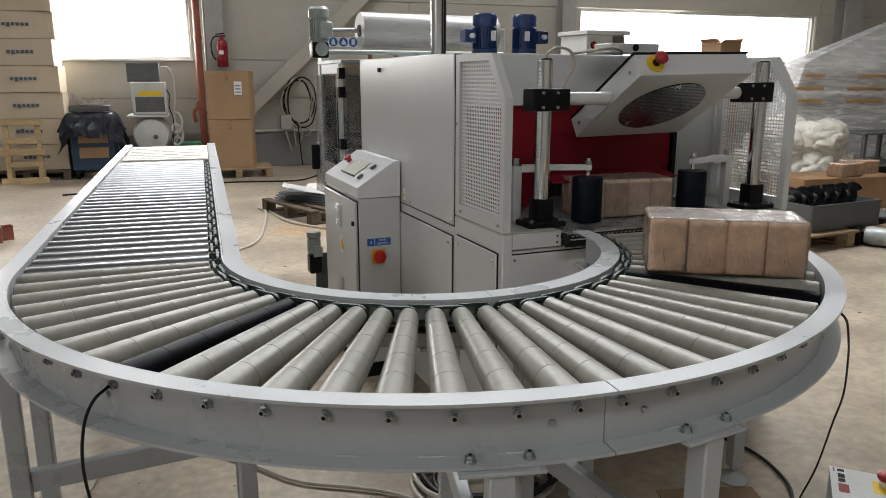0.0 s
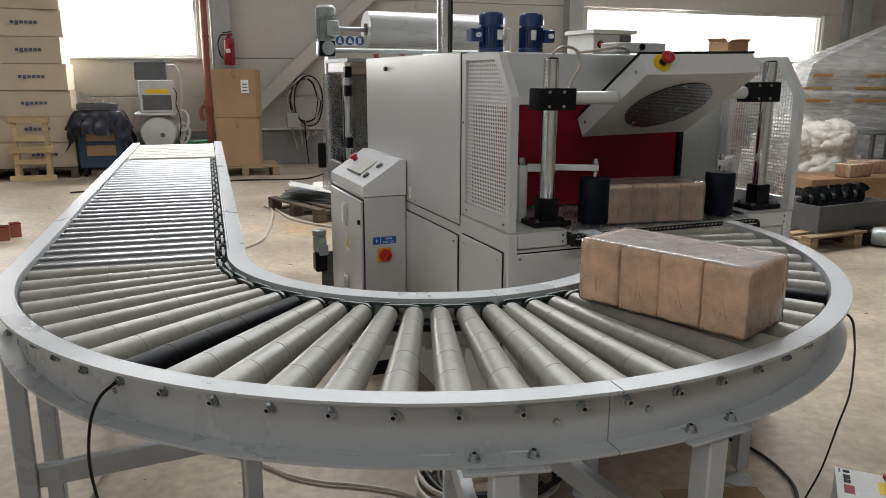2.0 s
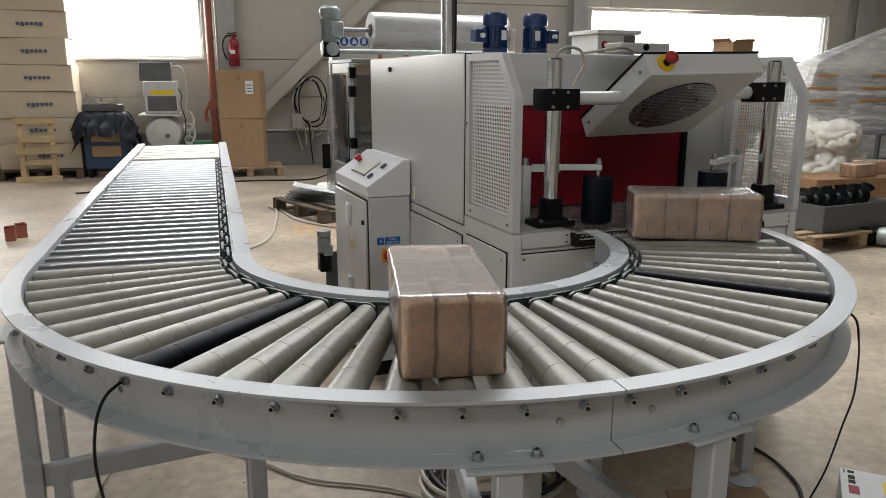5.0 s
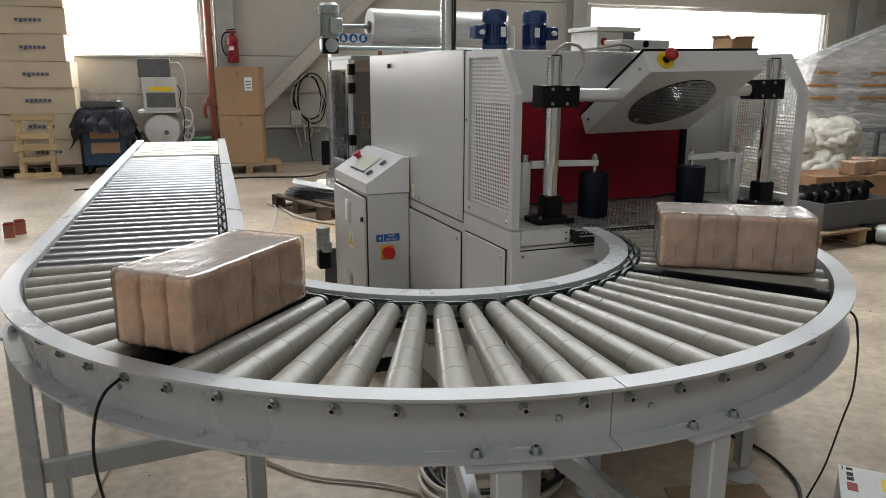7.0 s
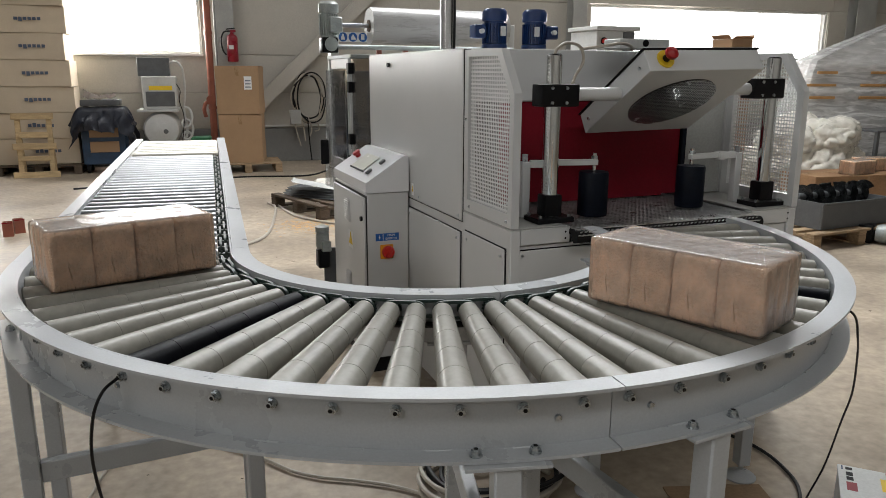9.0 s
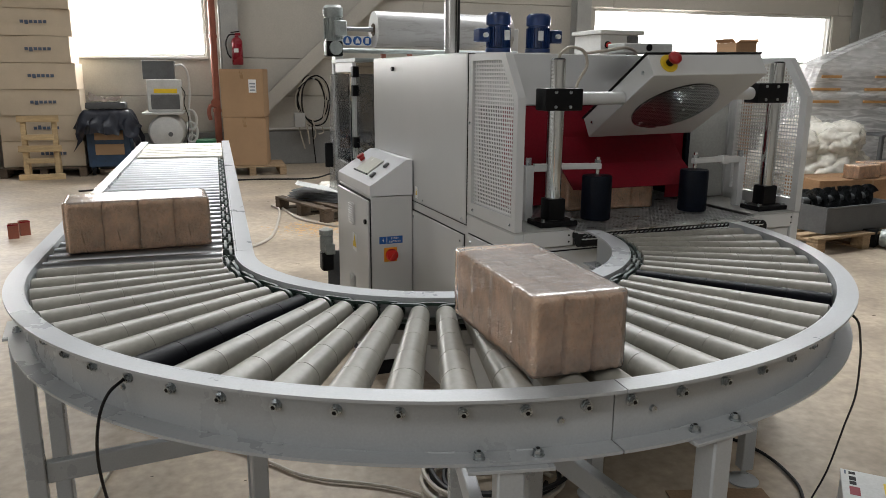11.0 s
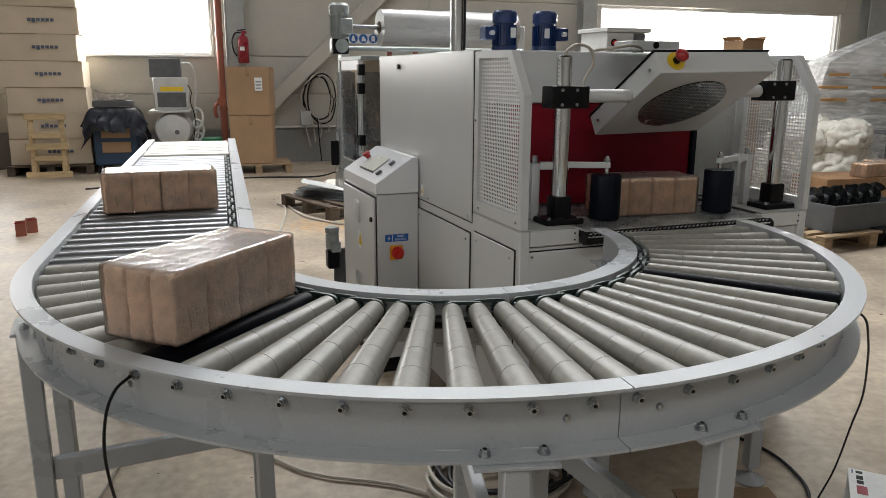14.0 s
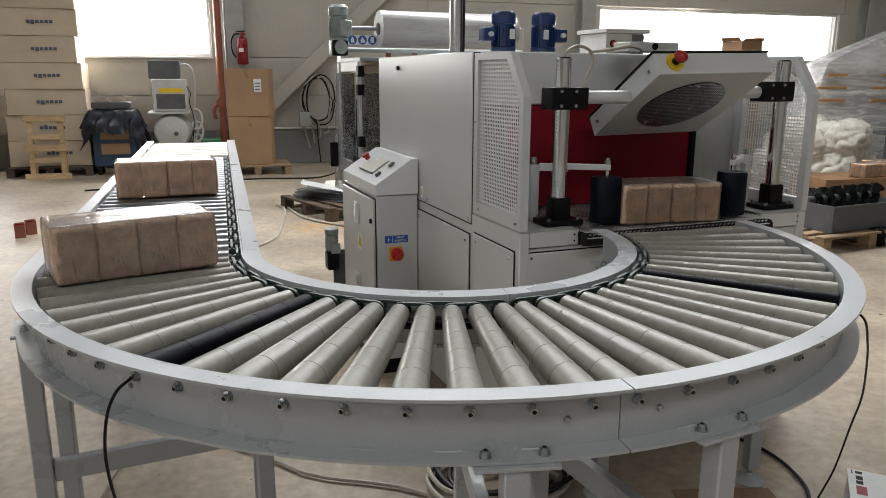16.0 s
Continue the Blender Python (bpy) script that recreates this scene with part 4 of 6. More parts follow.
    part("cable", tube(BM(), ((0.205, 0.12, 1.545), (0.215, 0.12, 1.565), (0.26, 0.13, 1.585), (0.315, 0.13, 1.57), (0.33, 0.13, 1.52), (0.30, 0.13, 1.47), (0.285, 0.125, 1.438)), 0.0055), M_CABLEG, f, "grey cable loop")
    part("top_box", box(BM(), 0.62, 0.86, 0.32, 0.44, 1.575, 1.615, 0.004), M_COMP, f)
    part("top_box_vent", cyl(BM(), (0.74, 0.3195, 1.598), (0.74, 0.316, 1.598), 0.014, seg=18), M_BLACK, f)
    part("top_cable", tube(BM(), ((0.42, 0.3, 1.57), (0.46, 0.22, 1.578), (0.54, 0.2, 1.59), (0.62, 0.25, 1.582), (0.66, 0.3, 1.572)), 0.006), M_CABLEG, f)
    return f


fan_frame()


def control_cabinet():
    c = thing("control_cabinet", MACHINE, "grey electrical control cabinet with sloping operator console", "cabinet")
    x0, x1, y0, y1 = -0.222, -0.012, 1.10, 1.72
    body = part("body", box(BM(), x0, x1, y0, y1, 0.08, 0.915, 0.004), M_PAINT, c)
    part("plinth", box(BM(), x0 + 0.02, x1 - 0.02, y0 + 0.02, y1 - 0.02, 0.0, 0.0795), M_BLACK, c)
    top = part("console", prism(BM(), ((x0 - 0.004, 0.919), (x1, 0.919), (x1, 1.088), (x1 - 0.03, 1.088), (x0 - 0.004, 0.968)), "y", y0 - 0.004, y1 + 0.004), M_CONSOLE, c, "sloping operator console", smooth=20)
    sl = math.degrees(math.atan2(0.12, 0.176))
    m = pose(x0 - 0.004, y0, 0.968, 0, -sl, 0)
    part("screen", box(BM(), 0.055, 0.165, 0.20, 0.42, 0.0005, 0.006, 0.002), M_SCREEN, top, "grey touch screen", m=m)
    part("screen_bezel", box(BM(), 0.05, 0.055, 0.19, 0.43, 0.0005, 0.009), M_BLACK, top, m=m)
    for hx, yy in ((0.045, 0.11), (0.125, 0.10)):
        part("handle", box(BM(), hx, hx + 0.034, yy - 0.012, yy + 0.012, 0.0005, 0.014, 0.004), M_GREYPL, top, m=m)
    part("stop_button", lathe(BM(), ((0.0, 0.0), (0.015, 0.0), (0.015, 0.014), (0.021, 0.018), (0.021, 0.03), (0.0, 0.033)), 20), M_STOP, top, "red emergency-stop button", m=m @ pose(0.13, 0.50, 0.0005))
    door = part("door", box(BM(), x0 - 0.014, x0 - 0.002, y0 + 0.012, y1 - 0.012, 0.09, 0.895, 0.003), M_PAINT, c, "cabinet door")
    # black strip added to draw the dark gap round the door
    part("seal", box(BM(), x0 - 0.0018, x0 - 0.0002, y0 + 0.002, y1 - 0.004, 0.083, 0.905), M_BLACK, door)
    part("lock", cyl(BM(), (x0 - 0.024, y0 + 0.04, 0.79), (x0 - 0.0142, y0 + 0.04, 0.79), 0.012, seg=16), M_BLACK, door)
    for zz in (0.80, 0.42):
        v = part("vent", box(BM(), x0 - 0.0175, x0 - 0.0142, 1.36, 1.46, zz - 0.07, zz + 0.045, 0.002), M_PAINT, door)
        for k in range(9):
            part("vent_slat", box(BM(), x0 - 0.0225, x0 - 0.0176, 1.365, 1.455, zz - 0.066 + k * 0.0122, zz - 0.0605 + k * 0.0122, 0.001), M_PAINT, v)
    part("warning_label", prism(BM(), ((1.32, 0.60), (1.40, 0.60), (1.40, 0.69), (1.32, 0.69)), "x", x0 - 0.0152, x0 - 0.0142), M_WHITE, door)
    part("warning_mark", prism(BM(), ((1.325, 0.62), (1.395, 0.62), (1.36, 0.685)), "x", x0 - 0.0161, x0 - 0.0153), M_YELLOW, door, "yellow electric warning triangle")
    sign = part("sign", box(BM(), x0 + 0.04, x0 + 0.158, y0 - 0.0025, y0 - 0.0004, 0.682, 0.718), M_SIGNBLUE, c, "blue main-switch sign")
    part("sign_divider", box(BM(), x0 + 0.076, x0 + 0.0785, y0 - 0.0035, y0 - 0.0026, 0.684, 0.716), M_WHITE, sign)
    part("lightning_mark", prism(BM(), ((x0 + 0.06, 0.712), (x0 + 0.054, 0.698), (x0 + 0.0595, 0.699), (x0 + 0.056, 0.687), (x0 + 0.065, 0.7025), (x0 + 0.0595, 0.7015)), "y", y0 - 0.0035, y0 - 0.0026), M_WHITE, sign)
    for text, z in (("MAIN", 0.7035), ("SWITCH", 0.6865)):
        cu = bpy.data.curves.new("lettering", "FONT")
        cu.body, cu.size, cu.extrude, cu.align_x = text, 0.0155, 0.0004, "CENTER"
        cu.materials.append(M_WHITE)
        o = new("lettering", cu)
        o.parent = sign
        o.matrix_basis = pose(x0 + 0.118, y0 - 0.003, z, 90, 0, 0)
    sw = part("switch_plate", box(BM(), x0 + 0.062, x0 + 0.128, y0 - 0.007, y0 - 0.0005, 0.592, 0.663, 0.003), M_ORANGE, c, "orange-yellow switch plate")
    part("rotary_knob", lathe(BM(), ((0.0, 0.0), (0.031, 0.0), (0.03, 0.014), (0.027, 0.02), (0.0, 0.022)), 26, pose(x0 + 0.1, y0 - 0.0072, 0.627, 90)), M_RED, sw, "red rotary main switch")
    part("knob_grip", box(BM(), -0.007, 0.007, -0.012, 0.0, -0.027, 0.027, 0.003), M_RED, sw, m=pose(x0 + 0.1, y0 - 0.0295, 0.627, 0, 35, 0))
    return c


control_cabinet()


def cable_gland_motor():
    """Small gear motor low behind the cabinet."""
    g = thing("small_gear_motor", MACHINE @ pose(-0.265, 1.9, -0.0) @ Matrix.Scale(0.78, 4), "small grey gear motor low beside the cabinet", "motor")
    part("motor_body", lathe(BM(), ((0.0, 0.62), (0.045, 0.62), (0.05, 0.63), (0.05, 0.72), (0.044, 0.735), (0.0, 0.74)), 20), M_GREYM, g)
    part("fan_cowl", lathe(BM(), ((0.0, 0.741), (0.052, 0.741), (0.052, 0.78), (0.03, 0.79), (0.0, 0.79)), 20), M_GREYM, g)
    part("terminal_box", box(BM(), -0.02, 0.05, -0.075, -0.045, 0.6, 0.68, 0.006), M_GREYM, g)
    part("gearbox", box(BM(), -0.045, 0.045, -0.05, 0.05, 0.47, 0.61, 0.01), M_BLACK, g)
    part("bracket", box(BM(), 0.02, 0.29, 0.051, 0.07, 0.0, 0.6, 0.004), M_GREYPL, g)


cable_gland_motor()


def standing_motor(x, y, z, m_paint, side, label):
    o = thing("electric_motor", MACHINE @ pose(x, y, z) @ Matrix.Scale(0.94, 4), label, "motor", "fan motors on the tunnel roof")
    part("flange", lathe(BM(), ((0.0, 0.0), (0.095, 0.0), (0.095, 0.018), (0.0, 0.019)), 28), M_COMP, o)
    part("body", cyl(BM(), (0, 0, 0.0195), (0, 0, 0.2), 0.072, seg=32), m_paint, o)
    fin = part("cooling_fin", box(BM(), 0.0715, 0.085, -0.0022, 0.0022, 0.0505, 0.185), m_paint, o, smooth=0)
    for k in range(1, 26):
        again(fin, pose(0, 0, 0, 0, 0, k * 360 / 26), o)
    part("end_shield", lathe(BM(), ((0.0, 0.02), (0.088, 0.02), (0.088, 0.045), (0.075, 0.05), (0.0, 0.05)), 28), m_paint, o)
    part("fan_cowl", lathe(BM(), ((0.0, 0.2005), (0.084, 0.2005), (0.086, 0.21), (0.086, 0.262), (0.07, 0.283), (0.0, 0.286)), 28), m_paint, o)
    tb = part("terminal_box", box(BM(), side * 0.125 - 0.045, side * 0.125 + 0.045, -0.05, 0.05, 0.085, 0.175, 0.008), m_paint, o)
    part("cable_gland", cyl(BM(), (side * 0.125, -0.0505, 0.13), (side * 0.125, -0.08, 0.13), 0.016, seg=14), M_COMP, tb)
    part("nameplate", box(BM(), -0.025 * side - 0.02, -0.025 * side + 0.02, -0.0878, -0.0862, 0.10, 0.165), M_COMP, o)
    return o


standing_motor(1.0, 2.28, 1.618, M_BLUE, -1, "blue electric fan motor standing on the tunnel roof")
standing_motor(1.283, 2.26, 1.618, M_BLUE, 1, "blue electric fan motor standing on the tunnel roof")


def infeed():
    """The wrapping and sealing section behind the tunnel."""
    s = thing("film_sealing_unit", MACHINE, "grey film sealing unit with smoked plexiglass doors behind the tunnel", "machine")
    part("rear_body", box(BM(), 0.45, MW - 0.04, 1.78, 3.3, 0.0, 1.575, 0.006), M_PAINT, s)
    part("low_body", box(BM(), 0.02, 0.449, 1.9, 2.75, 0.0, 0.78, 0.006), M_PAINT, s)
    for x, y in ((0.02, 2.2), (0.02, 2.74), (0.40, 2.74)):
        part("upright", box(BM(), x - 0.02, x + 0.02, y - 0.02, y + 0.02, 0.781, 1.56, 0.003), M_PAINT, s)
    part("top_rail", box(BM(), 0.0, 0.44, 2.17, 2.77, 1.561, 1.585, 0.003), M_GREYM, s)
    part("side_door", box(BM(), 0.016, 0.022, 2.225, 2.715, 0.80, 1.555), M_PLEXI, s, "smoked plexiglass door")
    part("end_door", box(BM(), 0.045, 0.38, 2.215, 2.221, 0.80, 1.555), M_PLEXI, s, "smoked plexiglass door")
    part("near_door", box(BM(), 0.0, 0.005, 1.775, 2.146, 0.80, 1.555), M_PLEXI, s, "smoked plexiglass door")
    for z in (0.92, 1.05, 1.36, 1.47):
        part("door_hinge", box(BM(), -0.02, 0.012, 2.15, 2.20, z, z + 0.065, 0.004), M_BLACK, s, "black door hinge")
    part("sticker", box(BM(), -0.0015, -0.0003, 2.185, 2.215, 1.15, 1.29), M_WHITE, s)
    part("sticker", box(BM(), -0.0015, -0.0003, 2.185, 2.215, 1.02, 1.09), M_BLACK, s)
    # film roll on its carrier
    r = part("film_roll", lathe(BM(), ((0.131, 0.0), (0.133, 0.004), (0.133, 1.1), (0.13, 1.104), (0.045, 1.104)), 40, pose(0.44, 3.25, 1.815, 0, 90, 0)), M_FOIL, s, "large roll of clear shrink film")
    part("roll_end", lathe(BM(), ((0.045, -0.003), (0.1305, -0.003), (0.1305, 0.02), (0.045, 0.02)), 40, pose(0.44, 3.25, 1.815, 0, 90, 0)), M_COLUMN, s, "grey wound edge of the film roll")
    part("core", cyl(BM(), (0.43, 3.25, 1.815), (1.56, 3.25, 1.815), 0.044, seg=20), M_OLDWOOD, s)
    part("axle", cyl(BM(), (0.2, 3.25, 1.815), (1.62, 3.25, 1.815), 0.016, seg=16), M_STEEL, s)
    part("carrier_arm", box(BM(), 0.13, 0.19, 3.2, 3.3, 1.2, 1.85, 0.004), M_PAINT, s)
    part("carrier_arm", box(BM(), 1.56, 1.62, 3.2, 3.3, 1.2, 1.85, 0.004), M_PAINT, s)
    for x in (0.42, 0.62, 0.82, 0.99):
        part("red_tie", box(BM(), x, x + 0.035, 3.0, 3.03, 1.6, 1.66, 0.003), M_PIPE, s)
    part("guide_rod", cyl(BM(), (0.1, 3.0, 1.652), (1.5, 3.0, 1.652), 0.017, seg=16), M_GREYM, s)
    part("sign_strip", box(BM(), 0.1905, 0.436, 3.305, 3.31, 1.70, 1.77), M_WHITE, s, "white strip of safety pictograms")
    for k in range(3):
        part("safety_sign", cyl(BM(), (0.25 + k * 0.076, 3.3045, 1.735), (0.25 + k * 0.076, 3.302, 1.735), 0.033, seg=24), M_SIGNBLUE, s, "round blue safety sign")
        x = 0.25 + k * 0.076
        part("pictogram", prism(BM(), ((x - 0.014, 1.716), (x + (0.016, 0.02, 0.012)[k], 1.716), (x + (0.004, 0.02, 0.012)[k], (1.758, 1.728, 1.756)[k]), (x - (0.004, 0.0, 0.012)[k], 1.758), (x - 0.014, 1.735)), "y", 3.3005, 3.3015), M_WHITE, s, "white pictogram")
    part("open_door", prism(BM(), ((-0.16, 0.80), (-0.016, 0.74), (-0.016, 1.49), (-0.135, 1.49)), "y", 2.232, 2.238), M_PLEXI, s, "open smoked plexiglass door")
    part("door_handle", box(BM(), -0.185, -0.135, 2.215, 2.2315, 0.93, 1.08, 0.005), M_BLACK, s, "black door handle")
    part("door_stile", box(BM(), -0.012, 0.0155, 2.19, 2.222, 0.78, 1.56, 0.003), M_PAINT, s)
    part("top_plate", box(BM(), -0.012, 0.015, 2.2225, 2.62, 1.50, 1.56, 0.003), M_PAINT, s)
    # mast
    part("mast", cyl(BM(), (0.615, 2.15, 1.576), (0.615, 2.15, 2.9), 0.044, seg=28), M_MAST, s, "round steel mast")
    part("mast_cable", tube(BM(), ((0.64, 2.1, 1.6), (0.643, 2.1, 1.9), (0.64, 2.1, 2.9)), 0.008), M_CABLEB, s)
    # film seen as a pale post beside the motors
    part("film_guide", box(BM(), 1.09, 1.115, 2.5, 2.53, 1.576, 1.88, 0.003), M_COMP, s)
    part("film_guide", box(BM(), 1.14, 1.16, 2.5, 2.53, 1.576, 1.9, 0.003), M_COMP, s)
    part("cross_rod", cyl(BM(), (1.07, 2.49, 1.71), (1.16, 2.49, 1.71), 0.012, seg=10), M_COMP, s)
    return s


infeed()


def sealing_motor():
    g = thing("gear_motor", MACHINE @ pose(-0.022, 2.6, 1.601) @ Matrix.Diagonal((0.82, 0.82, 0.88, 1)), "grey gear motor standing on the sealing unit", "motor")
    part("gearbox", box(BM(), -0.07, 0.06, -0.06, 0.06, 0.0, 0.11, 0.014, seg=2), M_BLACK, g, "dark cast gearbox")
    part("gear_flange", cyl(BM(), (0, -0.061, 0.06), (0, -0.08, 0.06), 0.05, seg=20), M_GREYM, g)
    part("body", cyl(BM(), (0, 0, 0.111), (0, 0, 0.28), 0.066, seg=28), M_GREYM, g)
    fin = part("cooling_fin", box(BM(), 0.0655, 0.077, -0.002, 0.002, 0.125, 0.27), M_GREYM, g, smooth=0)
    for k in range(1, 24):
        again(fin, pose(0, 0, 0, 0, 0, 15 * k), g)
    part("fan_cowl", lathe(BM(), ((0.0, 0.281), (0.076, 0.281), (0.078, 0.29), (0.078, 0.34), (0.06, 0.36), (0.0, 0.362)), 24), M_GREYM, g)
    part("terminal_box", box(BM(), -0.02, 0.08, -0.12, -0.068, 0.14, 0.25, 0.008), M_GREYM, g)


sealing_motor()


def back_cabinet():
    c = thing("switch_cabinet", pose(2.66, 3.55, 0, 0, 0, 6), "tall grey switch cabinet behind the tunnel", "cabinet")
    part("body", box(BM(), -0.2, 0.18, 0, 0.4, 0.05, 1.83, 0.006), M_COMP, c)
    part("lid", box(BM(), -0.22, 0.22, -0.03, 0.42, 1.831, 1.865, 0.004), M_COMP, c)
    part("side_door", box(BM(), 0.06, 0.175, -0.012, -0.001, 0.2, 1.82, 0.003), M_GREYPL, c)
    part("plinth", box(BM(), -0.22, 0.2, 0.02, 0.38, 0, 0.05), M_BLACK, c)
    part("knob", cyl(BM(), (-0.13, -0.001, 1.745), (-0.13, -0.03, 1.745), 0.02, seg=16), M_RED, c)
    part("knob_plate", cyl(BM(), (-0.13, -0.0004, 1.745), (-0.13, -0.006, 1.745), 0.03, seg=16), M_BLACK, c)


back_cabinet()

# ---- briquette packs ----
PL, PW, PH = 0.408, 0.1845, 0.1505
BX, BY = 0.1014, 0.0611
BRICK_MESHES = []


def brick_mesh(seed):
    """One pressed briquette: a rough block with worn edges."""
    bm = BM()
    sx, sy, sz = BX - 0.0026, BY - 0.0018, PH - 0.004
    bmesh.ops.create_cube(bm, size=1.0)
    bmesh.ops.subdivide_edges(bm, edges=bm.edges[:], cuts=11, use_grid_fill=True)
    for v in bm.verts:
        q = Vector((v.co.x * sx, v.co.y * sy, v.co.z * sz))
        # worn ends beside the joints
        if abs(v.co.x) > 0.49:
            q.y, q.z = q.y * (1 - 0.012 / sy), q.z * (1 - 0.01 / sz)
        elif abs(v.co.x) > 0.41:
            q.x = math.copysign(sx / 2 - 0.005, q.x)
        hy, hz = sy / 2 - 0.009, sz / 2 - 0.009
        core = Vector((q.x, max(-hy, min(hy, q.y)), max(-hz, min(hz, q.z))))
        d = q - core
        if d.length > 1e-6:
            q = core + d.normalized() * min(d.length, 0.009)
        n = noise.noise(q * 55 + Vector((seed * 3.1, 0, 0))) + 0.6 * noise.noise(q * 130 + Vector((0, seed, 0)))
        edge = sum((abs(q.x) > sx * 0.4, abs(q.y) > sy * 0.4, abs(q.z) > sz * 0.44))
        q += q.normalized() * n * (0.0016 if edge < 2 else 0.0036)
        v.co = q
    ob = part("briquette", bm, M_BRICK, smooth=60)
    me = ob.data
    bpy.data.objects.remove(ob)
    return me


for k in range(4):
    BRICK_MESHES.append(brick_mesh(k + 1.0))


def pack(seed, label, film=M_FILM):
    rnd = random.Random(seed)
    p = thing("briquette_pack", pose(0, 0, 0), label, "briquette pack", "packs on the line")
    for i in range(4):
        for j in range(3):
            m = pose((i - 1.5) * BX + rnd.uniform(-0.0012, 0.0012), (j - 1) * BY + rnd.uniform(-0.001, 0.001), PH / 2 + rnd.uniform(-0.001, 0.0018), rnd.uniform(-0.6, 0.6), rnd.uniform(-0.6, 0.6), rnd.choice((0, 180)) + rnd.uniform(-0.8, 0.8))
            mesh_child("briquette", BRICK_MESHES[rnd.randrange(4)], p, m)
    bm = BM()
    bmesh.ops.create_cube(bm, size=1.0)
    bmesh.ops.subdivide_edges(bm, edges=bm.edges[:], cuts=35, use_grid_fill=True)
    sx, sy, sz = PL + 0.008, PW + 0.009, PH + 0.004
    for v in bm.verts:
        q = Vector((v.co.x * sx, v.co.y * sy, v.co.z * sz))
        h = (sx / 2 - 0.012, sy / 2 - 0.012, sz / 2 - 0.011)
        core = Vector([max(-a, min(a, b)) for a, b in zip(h, q)])
        d = q - core
        if d.length > 1e-6:
            q = core + d.normalized() * min(d.length, 0.012)
        # the film dips into the joints and creases over the edges
        dip = 0.0
        for c in (-BX, 0.0, BX):
            dip += math.exp(-((q.x - c) / 0.0055) ** 2)
        dip2 = math.exp(-((q.y - BY / 2) / 0.006) ** 2) + math.exp(-((q.y + BY / 2) / 0.006) ** 2)
        n = noise.noise(q * 28 + Vector((seed * 5.3, 0, 0)))
        w = q.normalized()
        if abs(v.co.z) > 0.499:
            q.z += (0.0008 * n - 0.0003 * (dip + dip2)) * (1 if v.co.z > 0 else 0)
        elif abs(v.co.y) > 0.499:
            q.y *= 1 + (0.014 * n - 0.026 * dip)
        else:
            q.x *= 1 + (0.007 * n - 0.011 * dip2)
        q.z += sz / 2 + 0.0005
        v.co = q
    wrap = part("shrink_film", bm, film, p, "clear shrink film, glossy and creased, milky on top", smooth=70)
    wrap.data.materials.append(M_FILM_TOP)
    for f in wrap.data.polygons:
        f.material_index = 1 if f.normal.z > 0.55 else 0
    return p


PACK_A = pack(1, "shrink-wrapped pack of twelve brown sawdust briquettes on the rollers")
PACK_B = pack(2, "shrink-wrapped pack of twelve brown sawdust briquettes leaving the tunnel", M_FILM_MILKY)
PACK_C = pack(3, "shrink-wrapped pack of twelve brown sawdust briquettes inside the tunnel")

# ---- goods and equipment round the line ----


def pallet(name, m, w, d, material, label, group=""):
    p = thing(name, m, label, "pallet", group)
    n = 5
    for k in range(n):
        y = -d / 2 + (d - 0.1) * k / (n - 1)
        part("deck_board", box(BM(), -w / 2, w / 2, y, y + 0.1, 0.122, 0.144, 0.003), material, p)
    for k in range(3):
        x = -w / 2 + (w - 0.1) * k / 2
        part("stringer", box(BM(), x, x + 0.1, -d / 2, d / 2, 0.1, 0.1215, 0.002), material, p)
        for j in range(3):
            y = -d / 2 + (d - 0.12) * j / 2
            part("block", box(BM(), x, x + 0.1, y, y + 0.12, 0.0225, 0.0995, 0.004), material, p)
        part("runner", box(BM(), x, x + 0.1, -d / 2, d / 2, 0.0, 0.022, 0.002), material, p)
    return p


def carton(name, m, w, d, h, material, label, group="", tape=True, mark=None):
    """A closed cardboard carton with a flap seam, tape and, where it has one, printed bars."""
    c = thing(name, m, label, "cardboard box", group)
    bm = BM()
    bmesh.ops.create_cube(bm, size=1.0)
    bmesh.ops.subdivide_edges(bm, edges=bm.edges[:], cuts=5, use_grid_fill=True)
    for v in bm.verts:
        v.co = Vector((v.co.x * w, v.co.y * d, (v.co.z + 0.5) * h))
        v.co += Vector((noise.noise(v.co * 2.3), noise.noise(v.co * 2.7 + Vector((5, 0, 0))), 0)) * 0.012
    bmesh.ops.bevel(bm, geom=[e for e in bm.edges if len(e.link_faces) == 2 and e.calc_face_angle(0) > 0.8], offset=0.006, segments=2, affect="EDGES")
    part("carton_body", bm, material, c, smooth=50)
    part("flap_seam", box(BM(), -w / 2 + 0.01, w / 2 - 0.01, -0.004, 0.004, h + 0.0005, h + 0.002), M_TAPE, c)
    if tape:
        part("tape", box(BM(), -0.028, 0.028, -d / 2 - 0.009, -d / 2 - 0.0075, h * 0.8, h + 0.001), M_TAPE, c)
    if mark:
        x, z, s, flip = mark
        # a plain printed mark of six blocks
        for k in range(6):
            u = x + (k - 2.5) * s * 0.95
            hh = 0.95 if k == 1 else 0.68
            part("printed_bar", box(BM(), u - 0.36 * s, u + 0.36 * s, -d / 2 - 0.0135, -d / 2 - 0.012, z - (hh - 0.34 if not flip else 0.34) * s, z + (0.34 if not flip else hh - 0.34) * s), M_PRINT, c)
    return c


# tall stack of printed pale cartons
rnd = random.Random(5)
pallet("wooden_pallet", pose(-3.11, 10.25, 0), 1.15, 0.85, M_OLDWOOD, "dark wooden pallet under the stacked cartons", "pallets")
z = 0.146
